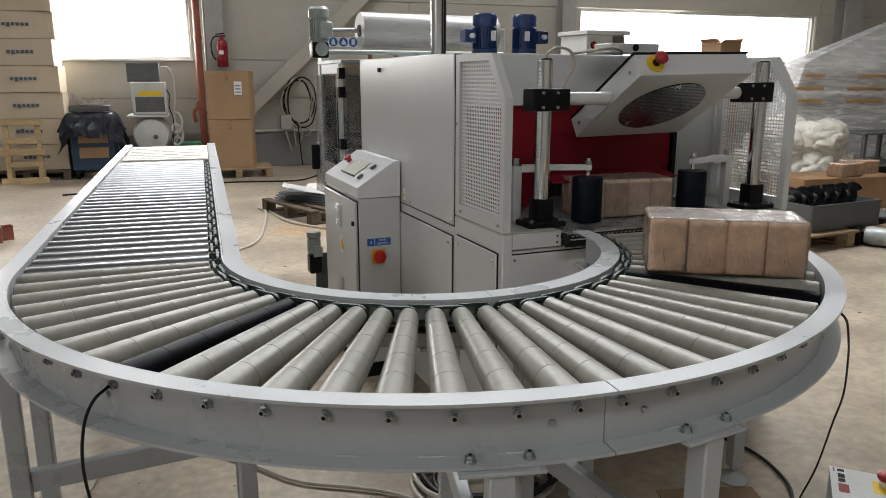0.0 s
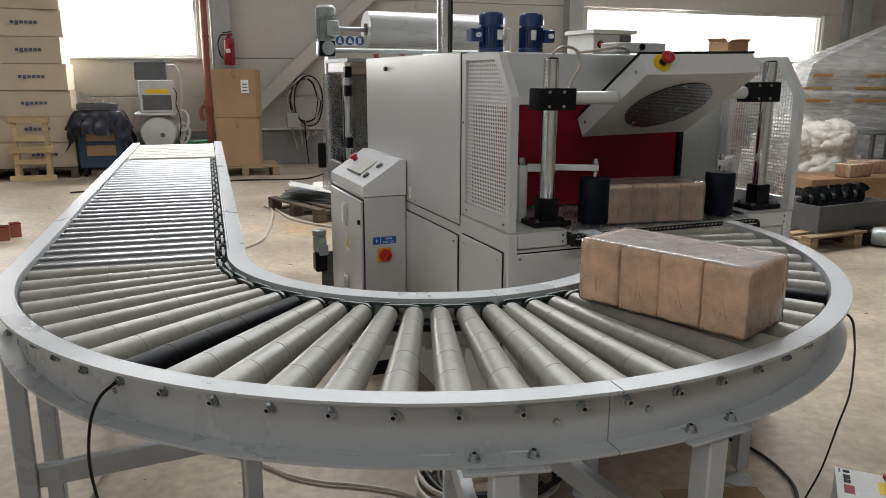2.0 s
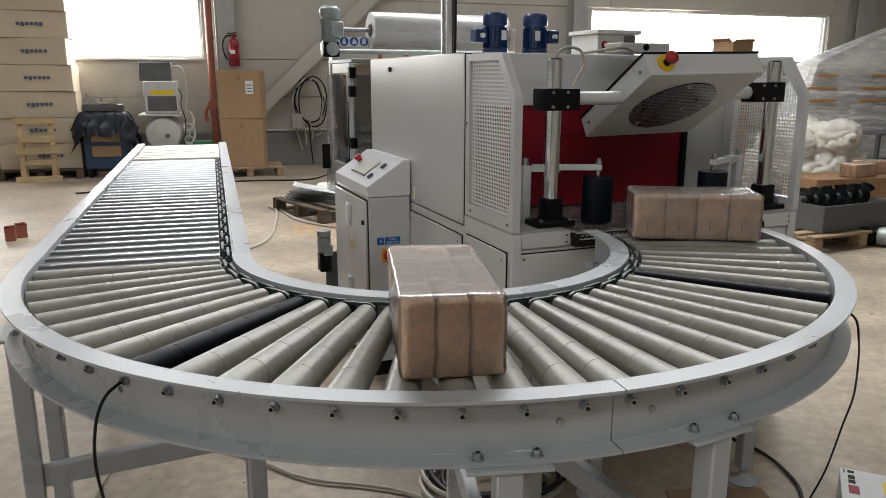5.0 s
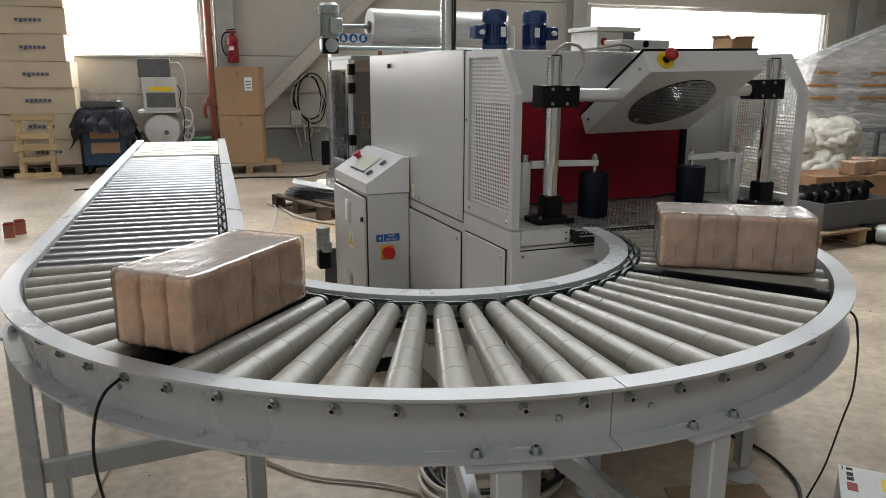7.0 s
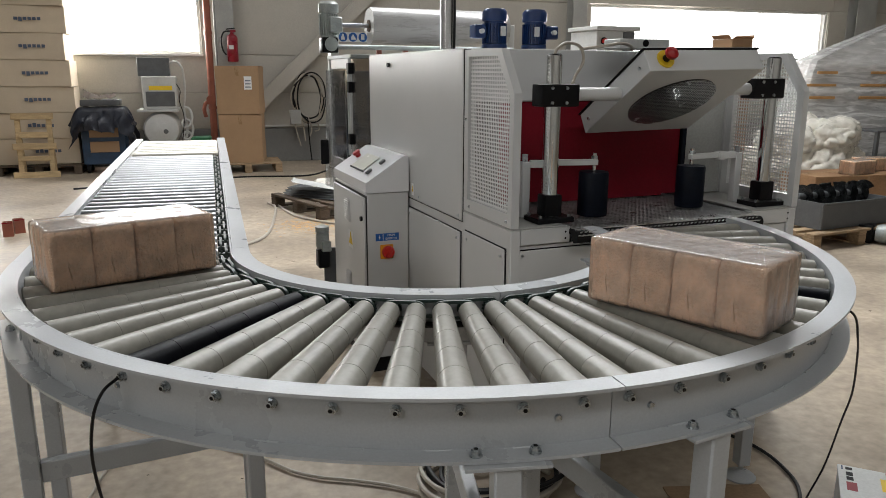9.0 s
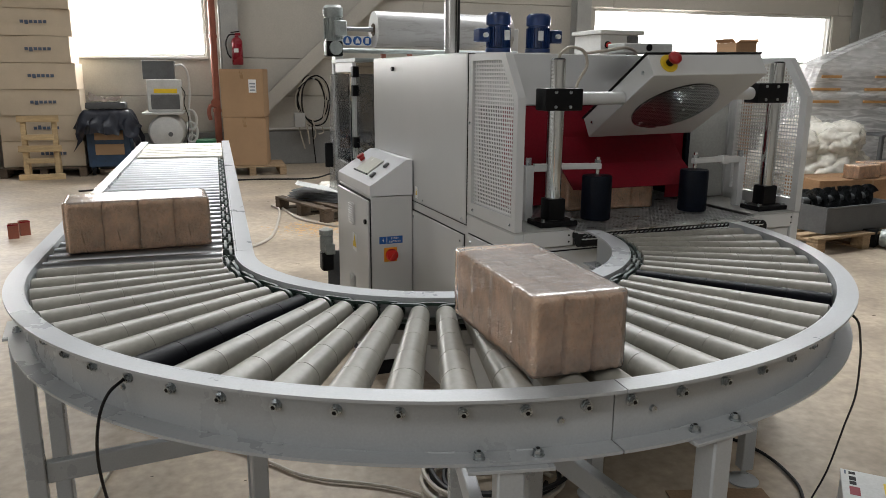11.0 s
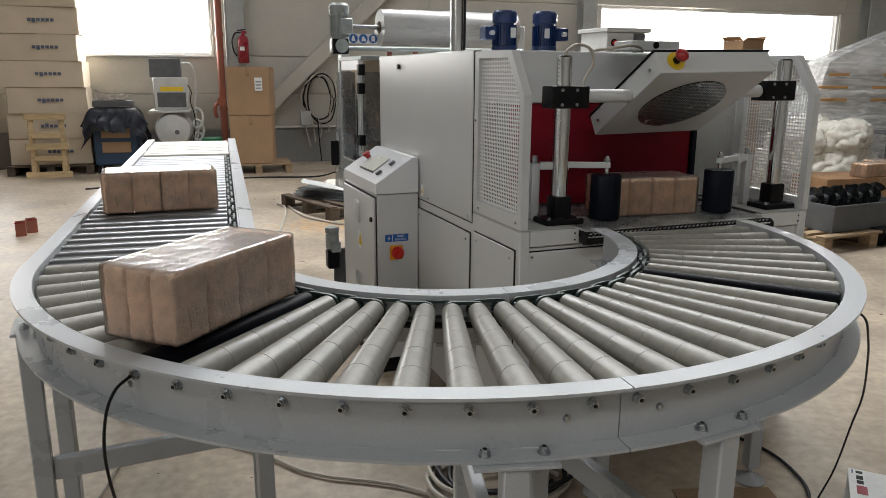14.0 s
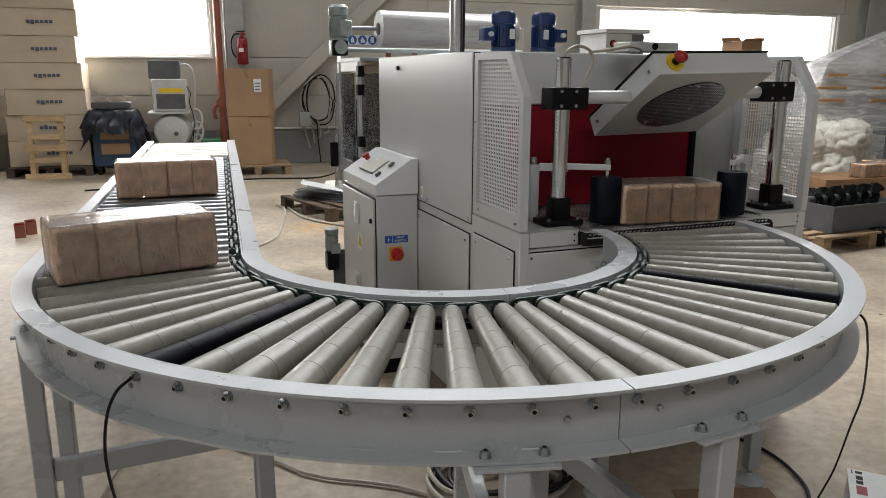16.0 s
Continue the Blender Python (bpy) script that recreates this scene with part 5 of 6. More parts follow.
for k in range(8):
    h = 0.37
    flip = k < 2
    carton("carton", pose(-3.11 + rnd.uniform(-0.03, 0.03), 10.25 + rnd.uniform(-0.02, 0.02), z, 0, 0, rnd.uniform(-2.2, 2.2)), 1.1 - 0.02 * (k % 3), 0.62, h, M_CARDL, "pale cardboard carton with a dark printed mark, in a tall stack", "stacked printed cartons", False, (0.08 + rnd.uniform(-0.05, 0.05), h * 0.52, 0.062, flip))
    z += h + 0.003
# brown cartons at the stack's side
pallet("wooden_pallet", pose(-4.55, 9.6, 0, 0, 0, 4), 1.2, 0.8, M_PALLET, "wooden pallet under brown cartons", "pallets")
carton("carton", pose(-4.55, 9.6, 0.146, 0, 0, 3), 1.1, 0.7, 0.5, M_CARDD, "brown cardboard carton on a pallet", "brown cartons")
carton("carton", pose(-4.55, 9.6, 0.65, 0, 0, 5), 1.05, 0.68, 0.45, M_CARDD, "brown cardboard carton on a pallet", "brown cartons")


def trestle():
    t = thing("pine_trestle", pose(-3.08, 9.62, 0, 0, 0, 2), "raw pine trestle frame leaning before the cartons", "wooden trestle")
    for x in (-0.2, 0.2):
        part("leg", box(BM(), x - 0.035, x + 0.035, -0.02, 0.02, 0.04, 0.87, 0.004, pose(0, 0, 0, -7, 0, -3 * x)), M_PINE, t)
        part("back_leg", box(BM(), x - 0.03, x + 0.03, -0.02, 0.02, 0.02, 0.85, 0.004, pose(0, 0.22, 0, 9, 0, 0)), M_PINE, t)
    for z, w, h in ((0.86, 0.27, 0.045), (0.60, 0.19, 0.04), (0.44, 0.28, 0.045), (0.27, 0.19, 0.035), (0.035, 0.3, 0.05)):
        y = 0.122 * z - 0.045
        part("rail", box(BM(), -w, w, y - 0.02, y - 0.002, z - h, z + h, 0.004), M_PINE, t)
    return t


trestle()


def workbench():
    b = thing("tool_cabinet", pose(-2.2, 10.05, 0), "blue steel tool cabinet on castors with wooden drawers", "tool cabinet")
    part("body", box(BM(), -0.3, 0.3, -0.2, 0.25, 0.13, 0.95, 0.01), M_BENCH, b)
    for z0, z1 in ((0.30, 0.48), (0.52, 0.68), (0.74, 0.88)):
        part("drawer_front", box(BM(), -0.19, 0.21, -0.215, -0.2005, z0 + 0.01, z1 - 0.01, 0.004), M_CARD if z0 < 0.7 else M_BENCH, b, "brown drawer front" if z0 < 0.7 else "")
    for x in (-0.24, 0.24):
        for y in (-0.14, 0.18):
            part("castor", cyl(BM(), (x - 0.02, y, 0.06), (x + 0.02, y, 0.06), 0.06, seg=16), M_BLACK, b)
            part("castor_fork", box(BM(), x - 0.03, x + 0.03, y - 0.02, y + 0.02, 0.09, 0.1295, 0.003), M_BENCH, b)
    c = thing("tarp_cover", pose(-2.2, 10.05, 0), "dark crumpled plastic tarp over the tool cabinet", "tarp")
    bm = BM()
    bmesh.ops.create_grid(bm, x_segments=40, y_segments=30, size=1.0)
    for v in bm.verts:
        x, y = v.co.x * 0.46, v.co.y * 0.46
        over = max(abs(x) - 0.31, 0) + max(abs(y + 0.0) - 0.27, 0)
        zz = 0.965 - over * 1.75 + 0.02 * noise.noise(Vector((x * 13, y * 13, 0))) + 0.12 * noise.noise(Vector((x * 11, y * 11, 7))) * min(1, over * 6)
        lx = max(-0.33, min(0.33, x)) + (x - max(-0.33, min(0.33, x))) * 0.75
        ly = max(-0.29, min(0.30, y)) + (y - max(-0.29, min(0.30, y))) * 0.3
        fold = 0.13 * noise.noise(Vector((x * 9, y * 9, 3))) * min(1, over * 9)
        v.co = Vector((lx + fold, ly - abs(fold), zz))
    part("tarp_sheet", bm, M_TARP, c, smooth=60)
    part("folded_sheet", rumple(box(BM(), -0.28, 0.26, -0.2, 0.2, 0.985, 1.075, 0.02, seg=2), 0.02, 7), M_GREYPL, c)
    f = thing("cardboard_scrap", pose(-2.22, 9.98, 1.085, 12, 4, 8), "curled dark brown cardboard scrap on the tarp", "cardboard")
    bm = BM()
    bmesh.ops.create_grid(bm, x_segments=14, y_segments=6, size=1.0)
    for v in bm.verts:
        x = v.co.x
        v.co = Vector((x * 0.22, v.co.y * 0.12, 0.02 + 0.075 * max(0, -x) ** 1.5 * (0.5 + 0.5 * v.co.y) + 0.018 * math.sin(x * 5) ** 2 + 0.04 * max(0, x)))
    part("sheet", bm, M_CARDK, f)
    return b


workbench()


def compressor():
    c = thing("air_compressor", pose(-1.38, 10.2, 0), "grey air compressor with a horizontal tank and dryer boxes on top", "compressor")
    part("tank", lathe(BM(), ((0.0, -0.45), (0.14, -0.44), (0.24, -0.39), (0.27, -0.3), (0.27, 0.3), (0.24, 0.38), (0.0, 0.44)), 32, pose(0.0, 0.1, 0.62, 90, 0, 0)), M_COMP, c)
    part("tank_plate", cyl(BM(), (0.06, -0.352, 0.6), (0.06, -0.362, 0.6), 0.035, seg=16), M_GREYPL, c)
    part("stand", box(BM(), -0.25, 0.25, -0.1, 0.4, 0.0, 0.36, 0.01), M_GREYPL, c)
    part("deck", box(BM(), -0.33, 0.26, -0.32, 0.42, 0.89, 0.925, 0.006), M_COMP, c)
    part("dryer_case", box(BM(), -0.24, 0.25, -0.26, 0.1, 0.926, 1.41, 0.012), M_COMP, c)
    part("dryer_grille", box(BM(), -0.19, 0.22, -0.268, -0.2605, 0.97, 1.19, 0.004), M_GREYPL, c, "dark dryer grille")
    part("yellow_label", box(BM(), -0.14, 0.19, -0.264, -0.2605, 1.21, 1.275), M_YELLOW, c, "yellow label strip")
    part("pump_case", box(BM(), -0.3, 0.16, 0.0, 0.3, 1.412, 1.69, 0.008), M_GREYPL, c, "dark grey pump casing")
    part("air_hose", tube(BM(), ((0.17, 0.1, 1.62), (0.28, 0.06, 1.62), (0.35, 0.02, 1.5), (0.36, 0.02, 1.2), (0.33, 0.0, 0.9), (0.36, -0.1, 0.6), (0.3, -0.1, 0.4)), 0.018), M_COMP, c)
    part("hose_coil", tube(BM(), [(0.37 + 0.075 * math.cos(k * 1.05), -0.15 + 0.05 * math.sin(k * 1.05), 0.42 + 0.032 * k + 0.1 * math.sin(k * 1.05)) for k in range(15)], 0.02), M_COMP, c)
    part("black_wire", tube(BM(), ((0.25, -0.2, 1.3), (0.3, -0.24, 1.2), (0.28, -0.26, 1.05), (0.33, -0.28, 0.8), (0.28, -0.3, 0.4)), 0.007), M_CABLEB, c)
    return c


compressor()
g = thing("green_crate", pose(-0.82, 10.1, 0), "small green plastic crate by the pipe", "crate")
part("crate_body", rumple(box(BM(), -0.16, 0.16, -0.14, 0.14, 0, 0.5, 0.02), 0.02, 5), M_GREEN, g)

# two brown cartons on a pallet
pallet("wooden_pallet", pose(-0.16, 9.72, 0), 1.0, 0.8, M_PALLET, "low wooden pallet under two brown cartons", "pallets")
for z0, h, a in ((0.146, 0.72, 1.0), (0.869, 0.70, -1.5)):
    c = carton("carton", pose(-0.2, 9.68, z0, 0, 0, -9 + a), 0.62, 0.62, h, M_CARD, "large brown cardboard carton, one of two stacked", "two large cartons")
    if z0 > 0.5:
        part("label", box(BM(), 0.1, 0.21, -0.3235, -0.3220, 0.36, 0.55), M_WHITE, c, "white shipping label")
        for k in range(3):
            part("label_bar", box(BM(), 0.115, 0.195, -0.3245, -0.3236, 0.39 + k * 0.045, 0.405 + k * 0.045), M_PRINT, c)


def extinguisher():
    e = thing("fire_extinguisher", pose(-0.26, 10.4, 1.64), "red fire extinguisher hanging on the column", "fire extinguisher")
    part("cylinder", lathe(BM(), ((0.0, 0.0), (0.075, 0.0), (0.085, 0.012), (0.085, 0.36), (0.07, 0.4), (0.03, 0.425), (0.028, 0.45), (0.0, 0.451)), 24), M_EXT, e)
    part("label", sector(BM(), 0.0855, 0.0865, 0.19, 0.25, -130, -80, 10), M_WHITE, e)
    part("valve", box(BM(), -0.025, 0.06, -0.02, 0.02, 0.4515, 0.49, 0.005), M_EXT, e)
    part("handle", box(BM(), -0.02, 0.12, -0.012, 0.012, 0.495, 0.512, 0.003, pose(0, 0, 0, 0, -8, 0)), M_BLACK, e)
    part("hose", tube(BM(), ((-0.03, 0, 0.47), (-0.12, -0.02, 0.45), (-0.17, -0.03, 0.33), (-0.15, -0.04, 0.18), (-0.1, -0.05, 0.1)), 0.012), M_BLACK, e)
    part("hook", box(BM(), -0.03, 0.03, 0.086, 0.25, 0.36, 0.4, 0.003), M_COLUMN, e)
    return e


extinguisher()


def cable_coil():
    c = thing("cable_coil", pose(0.95, WALL_Y - 0.17, 1.05), "grey cables coiled on a wall hook over a junction box", "cable coil")
    r2 = random.Random(8)
    for k in range(7):
        rx, rz, ox = 0.26 + r2.uniform(-0.06, 0.05), 0.36 + r2.uniform(-0.1, 0.06), r2.uniform(-0.05, 0.05)
        pts = [(ox + rx * math.cos(a / 12 * 2 * math.pi) + r2.uniform(-0.02, 0.02), -0.02 * k * 0.4 + r2.uniform(-0.01, 0.01), 0.1 - rz * 0.2 + rz * math.sin(a / 12 * 2 * math.pi)) for a in range(13)]
        part("cable_turn", tube(BM(), pts, 0.013, 6, 4), M_CABLEG if k % 3 else M_CABLEB, c)
    part("hook", cyl(BM(), (0, 0.1, 0.38), (0, -0.12, 0.38), 0.015, seg=10), M_BOLT, c)
    part("junction_box", box(BM(), -0.34, -0.16, -0.09, 0.02, -0.42, -0.18, 0.01), M_COLUMN, c, "grey junction box")
    for k in range(4):
        x0 = -0.3 + 0.13 * k
        part("hanging_cable", tube(BM(), ((x0, -0.05, -0.2 - 0.05 * k), (x0 + 0.05, -0.07, -0.5), (x0 + 0.12 - 0.05 * k, -0.06, -0.78 + 0.08 * k)), 0.011, 6), M_CABLEG, c)
    part("drop_cable", tube(BM(), ((-0.05, -0.04, -0.3), (-0.03, -0.05, -0.7), (0.0, -0.04, -1.03)), 0.011, 6), M_CABLEB, c)
    return c


cable_coil()

# dark pallet with bent steel sheets
PM = pose(0.52, 5.95, 0, 0, 0, -68)
pallet("wooden_pallet", PM, 1.1, 0.8, M_OLDWOOD, "dark wooden pallet with bent sheets on it", "pallets")
for k in range(5):
    s = thing("steel_sheet", PM @ pose(-0.02 + 0.02 * k, -0.08 + 0.025 * k, 0.15 + 0.026 * k, 0, -2 + 1.0 * k + (9 if k == 4 else 0), 18 + 4 * k + (22 if k == 4 else 0)), "bent grey steel sheet stacked on the dark pallet", "steel sheet", "sheets on the pallet")
    part("sheet", prism(BM(), ((-0.42, 0.012), (-0.40, 0.0), (0.36, 0.0), (0.42, 0.05), (0.425, 0.047), (0.362, -0.004), (-0.402, -0.004), (-0.424, 0.01)), "y", -0.16, 0.14), M_COMP if k == 4 else M_GREYPL, s, smooth=20)
b = thing("plastic_bag", PM @ pose(-0.2, 0.2, 0.2), "crumpled grey plastic sheet on the pallet", "plastic sheet")
part("bag", rumple(lathe(BM(), ((0.0, -0.05), (0.2, -0.05), (0.26, 0.0), (0.2, 0.07), (0.0, 0.1)), 20), 0.06, 7), M_BAG, b)

# red tins on the floor
for x, y, h, a in ((-2.5, 5.33, 0.17, 10), (-2.44, 5.47, 0.17, 22)):
    t = thing("paint_tin", pose(x, y, 0, 0, 0, a) @ Matrix.Scale(0.78, 4), "open square red tin on the floor", "tin", "red tins")
    bm = BM()
    for q in ((-0.055, 0.055, -0.055, -0.052), (-0.055, 0.055, 0.052, 0.055), (-0.055, -0.052, -0.0518, 0.0518), (0.052, 0.055, -0.0518, 0.0518)):
        box(bm, *q, 0.0, h)
    box(bm, -0.0515, 0.0515, -0.0515, 0.0515, 0.002, 0.006)
    part("tin_wall", bm, M_PIPE, t, smooth=0)
    part("rim", box(BM(), -0.057, 0.057, -0.059, -0.0555, h - 0.012, h + 0.002), M_EXT, t)

# ---- right of the tunnel ----
GM = pose(4.78, 3.25, 0, 0, 0, 8)
pallet("wooden_pallet", GM, 1.25, 0.8, M_PALLET, "wooden pallet under the grey auger trough", "pallets")


def auger_trough():
    t = thing("auger_trough", GM @ pose(0.0, 0.0, 0.146), "grey steel trough holding black screw augers on a pallet", "trough")
    TH = 0.235
    bm = BM()
    box(bm, -0.42, 0.5, -0.3, -0.285, 0.0, TH, 0.003)
    box(bm, -0.42, 0.5, 0.285, 0.3, 0.0, TH, 0.003)
    box(bm, -0.42, -0.405, -0.2845, 0.2845, 0.0, TH)
    box(bm, 0.485, 0.5, -0.2845, 0.2845, 0.0, TH)
    box(bm, -0.404, 0.484, -0.2845, 0.2845, 0.0, 0.012)
    part("trough_body", bm, M_GREYPL, t, smooth=20)
    part("rim", box(BM(), -0.43, 0.51, -0.312, -0.3005, TH - 0.015, TH + 0.005, 0.003), M_GREYPL, t)
    for k in range(6):
        x = -0.36 + 0.155 * k
        bm = BM()
        N = 30
        rows = []
        for i in range(N + 1):
            a = i / N * 2 * math.pi * 1.1 + 0.4 * k
            rows.append([bm.verts.new((x + 0.1 * i / N, 0.028 * math.cos(a), 0.255 + 0.028 * math.sin(a))), bm.verts.new((x + 0.1 * i / N, 0.105 * math.cos(a), 0.255 + 0.105 * math.sin(a)))])
        for a, c in zip(rows, rows[1:]):
            bm.faces.new((a[0], a[1], c[1], c[0]))
        bmesh.ops.solidify(bm, geom=bm.faces[:], thickness=0.012)
        part("auger_flight", bm, M_AUGER, t, "dark polished screw flight")
    part("shaft", cyl(BM(), (-0.4, 0, 0.255), (0.48, 0, 0.255), 0.03, seg=14), M_GREYPL, t)
    return t


auger_trough()
d = thing("grey_disc", GM @ pose(0.85, -0.05, 0.0), "flat dark disc on a stand beside the trough", "disc")
part("disc", lathe(BM(), ((0.0, 0.16), (0.18, 0.16), (0.19, 0.175), (0.17, 0.19), (0.0, 0.19)), 28), M_GREYPL, d)
part("stand", cyl(BM(), (0, 0, 0), (0, 0, 0.159), 0.09, seg=16), M_BLACK, d)
mm = thing("small_gear_motor", pose(5.1, 2.75, 0.0, 0, 0, 30), "grey gear motor lying on the floor", "motor")
part("motor_body", lathe(BM(), ((0.0, -0.15), (0.075, -0.15), (0.085, -0.12), (0.085, 0.12), (0.07, 0.16), (0.0, 0.17)), 22, pose(0.0, 0, 0.09, 90)), M_GREYM, mm)
part("gearbox", box(BM(), -0.08, 0.08, 0.171, 0.3, 0.0, 0.16, 0.012), M_BLACK, mm)

# cartons and loose packs behind
lab = carton("carton", pose(6.42, 4.65, 0.0, 0, 0, -4), 1.35, 0.6, 0.37, M_CARDD, "brown cardboard carton with a white label on the floor", "brown cartons")
part("label", box(BM(), -0.13, -0.03, -0.3135, -0.3115, 0.16, 0.32), M_WHITE, lab, "white label")
for k in range(3):
    carton("carton", pose(5.2, 5.42, 0.584 * k, 0, 0, 3 * k), 0.42, 0.4, 0.58, M_CARDD, "brown cardboard carton in a stack behind the tunnel", "brown cartons")


def open_carton():
    """A low open carton with its flaps folded out."""
    c = thing("carton", pose(5.26, 5.42, 1.757, 0, 0, 8), "low open brown carton with folded-out flaps on the stack", "cardboard box", "brown cartons")
    for x0, x1, y0, y1 in ((-0.16, 0.16, -0.15, -0.145), (-0.16, 0.16, 0.145, 0.15), (-0.16, -0.155, -0.1445, 0.1445), (0.155, 0.16, -0.1445, 0.1445)):
        part("side", box(BM(), x0, x1, y0, y1, 0.0, 0.12, 0.001), M_CARD, c)
    part("bottom", box(BM(), -0.154, 0.154, -0.144, 0.144, 0.001, 0.006), M_CARD, c)
    for x, a, w in ((-0.16, -48, 0.06), (0.16, 40, 0.06)):
        part("flap", box(BM(), -0.002, 0.002, -0.14, 0.14, 0.0, w, 0.001), M_CARDD, c, m=pose(x, 0, 0.121, 0, a, 0))
    part("flap", box(BM(), -0.15, 0.15, -0.002, 0.002, 0.0, 0.05, 0.001), M_CARDD, c, m=pose(0, -0.15, 0.121, 62, 0, 0))


open_carton()


def still_pack(m):
    p = copy_thing(PACK_C, m)
    return tagged(p, "shrink-wrapped briquette pack lying on a carton", "briquette pack", "stored packs")


still_pack(pose(6.42, 4.52, 0.374, 0, 0, 12))
still_pack(pose(6.82, 4.72, 0.374, 0, 0, -4))


def bag_heap():
    h = thing("plastic_bag_heap", pose(6.86, 5.6, 0), "heap of stuffed white plastic bags", "plastic bags")
    r3 = random.Random(4)
    for x, y, z0, s in ((0.0, 0, 0.3, 0.46), (0.4, 0.1, 0.32, 0.42), (0.16, 0, 0.66, 0.42), (-0.4, 0.15, 0.62, 0.42), (0.42, 0.1, 0.74, 0.3), (-0.6, 0.2, 0.3, 0.45), (-0.1, 0.3, 0.78, 0.34)):
        bm = BM()
        bmesh.ops.create_icosphere(bm, subdivisions=5, radius=1.0)
        seed = r3.uniform(0, 50)
        for v in bm.verts:
            q = v.co * 1.6 + Vector((seed, 0, 0))
            n = noise.fractal(q, 1.3, 2.1, 2) * 0.16 - 0.15 * (1 - abs(noise.noise(v.co * 1.7 + Vector((seed, 3, 0))))) ** 9 - 0.06 * (1 - abs(noise.noise(v.co * 4.3 + Vector((seed, 1, 4))))) ** 8 - 0.022 * (1 - abs(noise.noise(v.co * 9.5 + Vector((4, seed, 2))))) ** 6
            v.co = Vector((v.co.x * s, v.co.y * s * 0.8, v.co.z * s * 0.72)) * (1 + n)
            v.co += Vector((x, y, z0))
            v.co.z = max(v.co.z, 0.005)
        part("stuffed_bag", bm, M_BAG, h, smooth=80)
    return h


bag_heap()


def wrapped_stack(x, y, a, w, d, h, peak, drift, label):
    s = thing("wrapped_pallet_load", pose(x, y, 0, 0, 0, a), label, "wrapped pallet", "wrapped loads")
    for k in range(4):
        z0 = 0.16 + (h - 0.2) * k / 4
        part("timber_tier", box(BM(), -w / 2 + 0.08, w / 2 - 0.08, -d / 2 + 0.08, d / 2 - 0.08, z0, z0 + (h - 0.2) / 4 - 0.05, 0.01), M_COMP, s)
    for z0 in (1.13, 1.31, 1.49):
        for xx, ww in ((-1.25, 0.19), (-0.35, 0.26), (0.55, 0.3)):
            part("timber_strip", box(BM(), xx - ww + 0.1 * math.sin(z0 * 9), xx + ww, -d / 2 - 0.075, -d / 2 - 0.045, z0, z0 + 0.038, 0.004), M_STRIP, s, "orange-brown timber strip")
    part("base_boards", box(BM(), -w / 2, w / 2, -d / 2, d / 2, 0.0, 0.15, 0.01), M_OLDWOOD, s)
    bm = BM()
    N = 26
    rows = []
    for i in range(N + 1):
        u = i / N
        zz = 0.16 + (h - 0.16) * min(1, u * 1.35)
        k = max(0, u * 1.35 - 1) / 0.35
        ring = []
        for j in range(64):
            t = j / 64 * 4
            e, f = int(t), t - int(t)
            cx, cy = [(-1 + 2 * f, -1), (1, -1 + 2 * f), (1 - 2 * f, 1), (-1, 1 - 2 * f)][e]
            sc = 1.0 + 0.3 * (1 - min(1, u * 1.35)) - 0.82 * k
            n = noise.noise(Vector((cx * 3.0, cy * 3.0, zz * 7))) * 0.03
            ring.append(bm.verts.new(((cx * w / 2) * sc + n + drift * k, (cy * d / 2) * sc + n, zz + peak * k + 0.02 * noise.noise(Vector((cx * 5, cy * 5, 1))))))
        rows.append(ring)
    for a2, b2 in zip(rows, rows[1:]):
        for j in range(64):
            bm.faces.new((a2[j], a2[(j + 1) % 64], b2[(j + 1) % 64], b2[j]))
    bm.faces.new(rows[-1])
    part("stretch_film", bm, M_WRAP, s, "milky stretch film pulled to a peak", smooth=60)
    return s


wrapped_stack(9.28, 6.9, -12, 2.7, 0.6, 1.70, 0.85, 0.95, "pallet load of timber under peaked milky stretch film")
sh = thing("dark_rack", pose(8.75, 6.0, 0, 0, 0, 4), "dark low steel rack before the wrapped load", "rack")
for x in (-0.8, 0.0, 0.8):
    for y in (-0.2, 0.2):
        part("upright", box(BM(), x - 0.025, x + 0.025, y - 0.025, y + 0.025, 0, 0.72, 0.003), M_GREYPL, sh)
for z in (0.3, 0.7):
    part("shelf", box(BM(), -0.85, 0.85, -0.25, 0.25, z + 0.021, z + 0.045, 0.004), M_GREYPL, sh)
part("bucket", lathe(BM(), ((0.0, 0.347), (0.1, 0.347), (0.12, 0.55), (0.11, 0.55), (0.0, 0.54)), 20), M_COMP, sh)

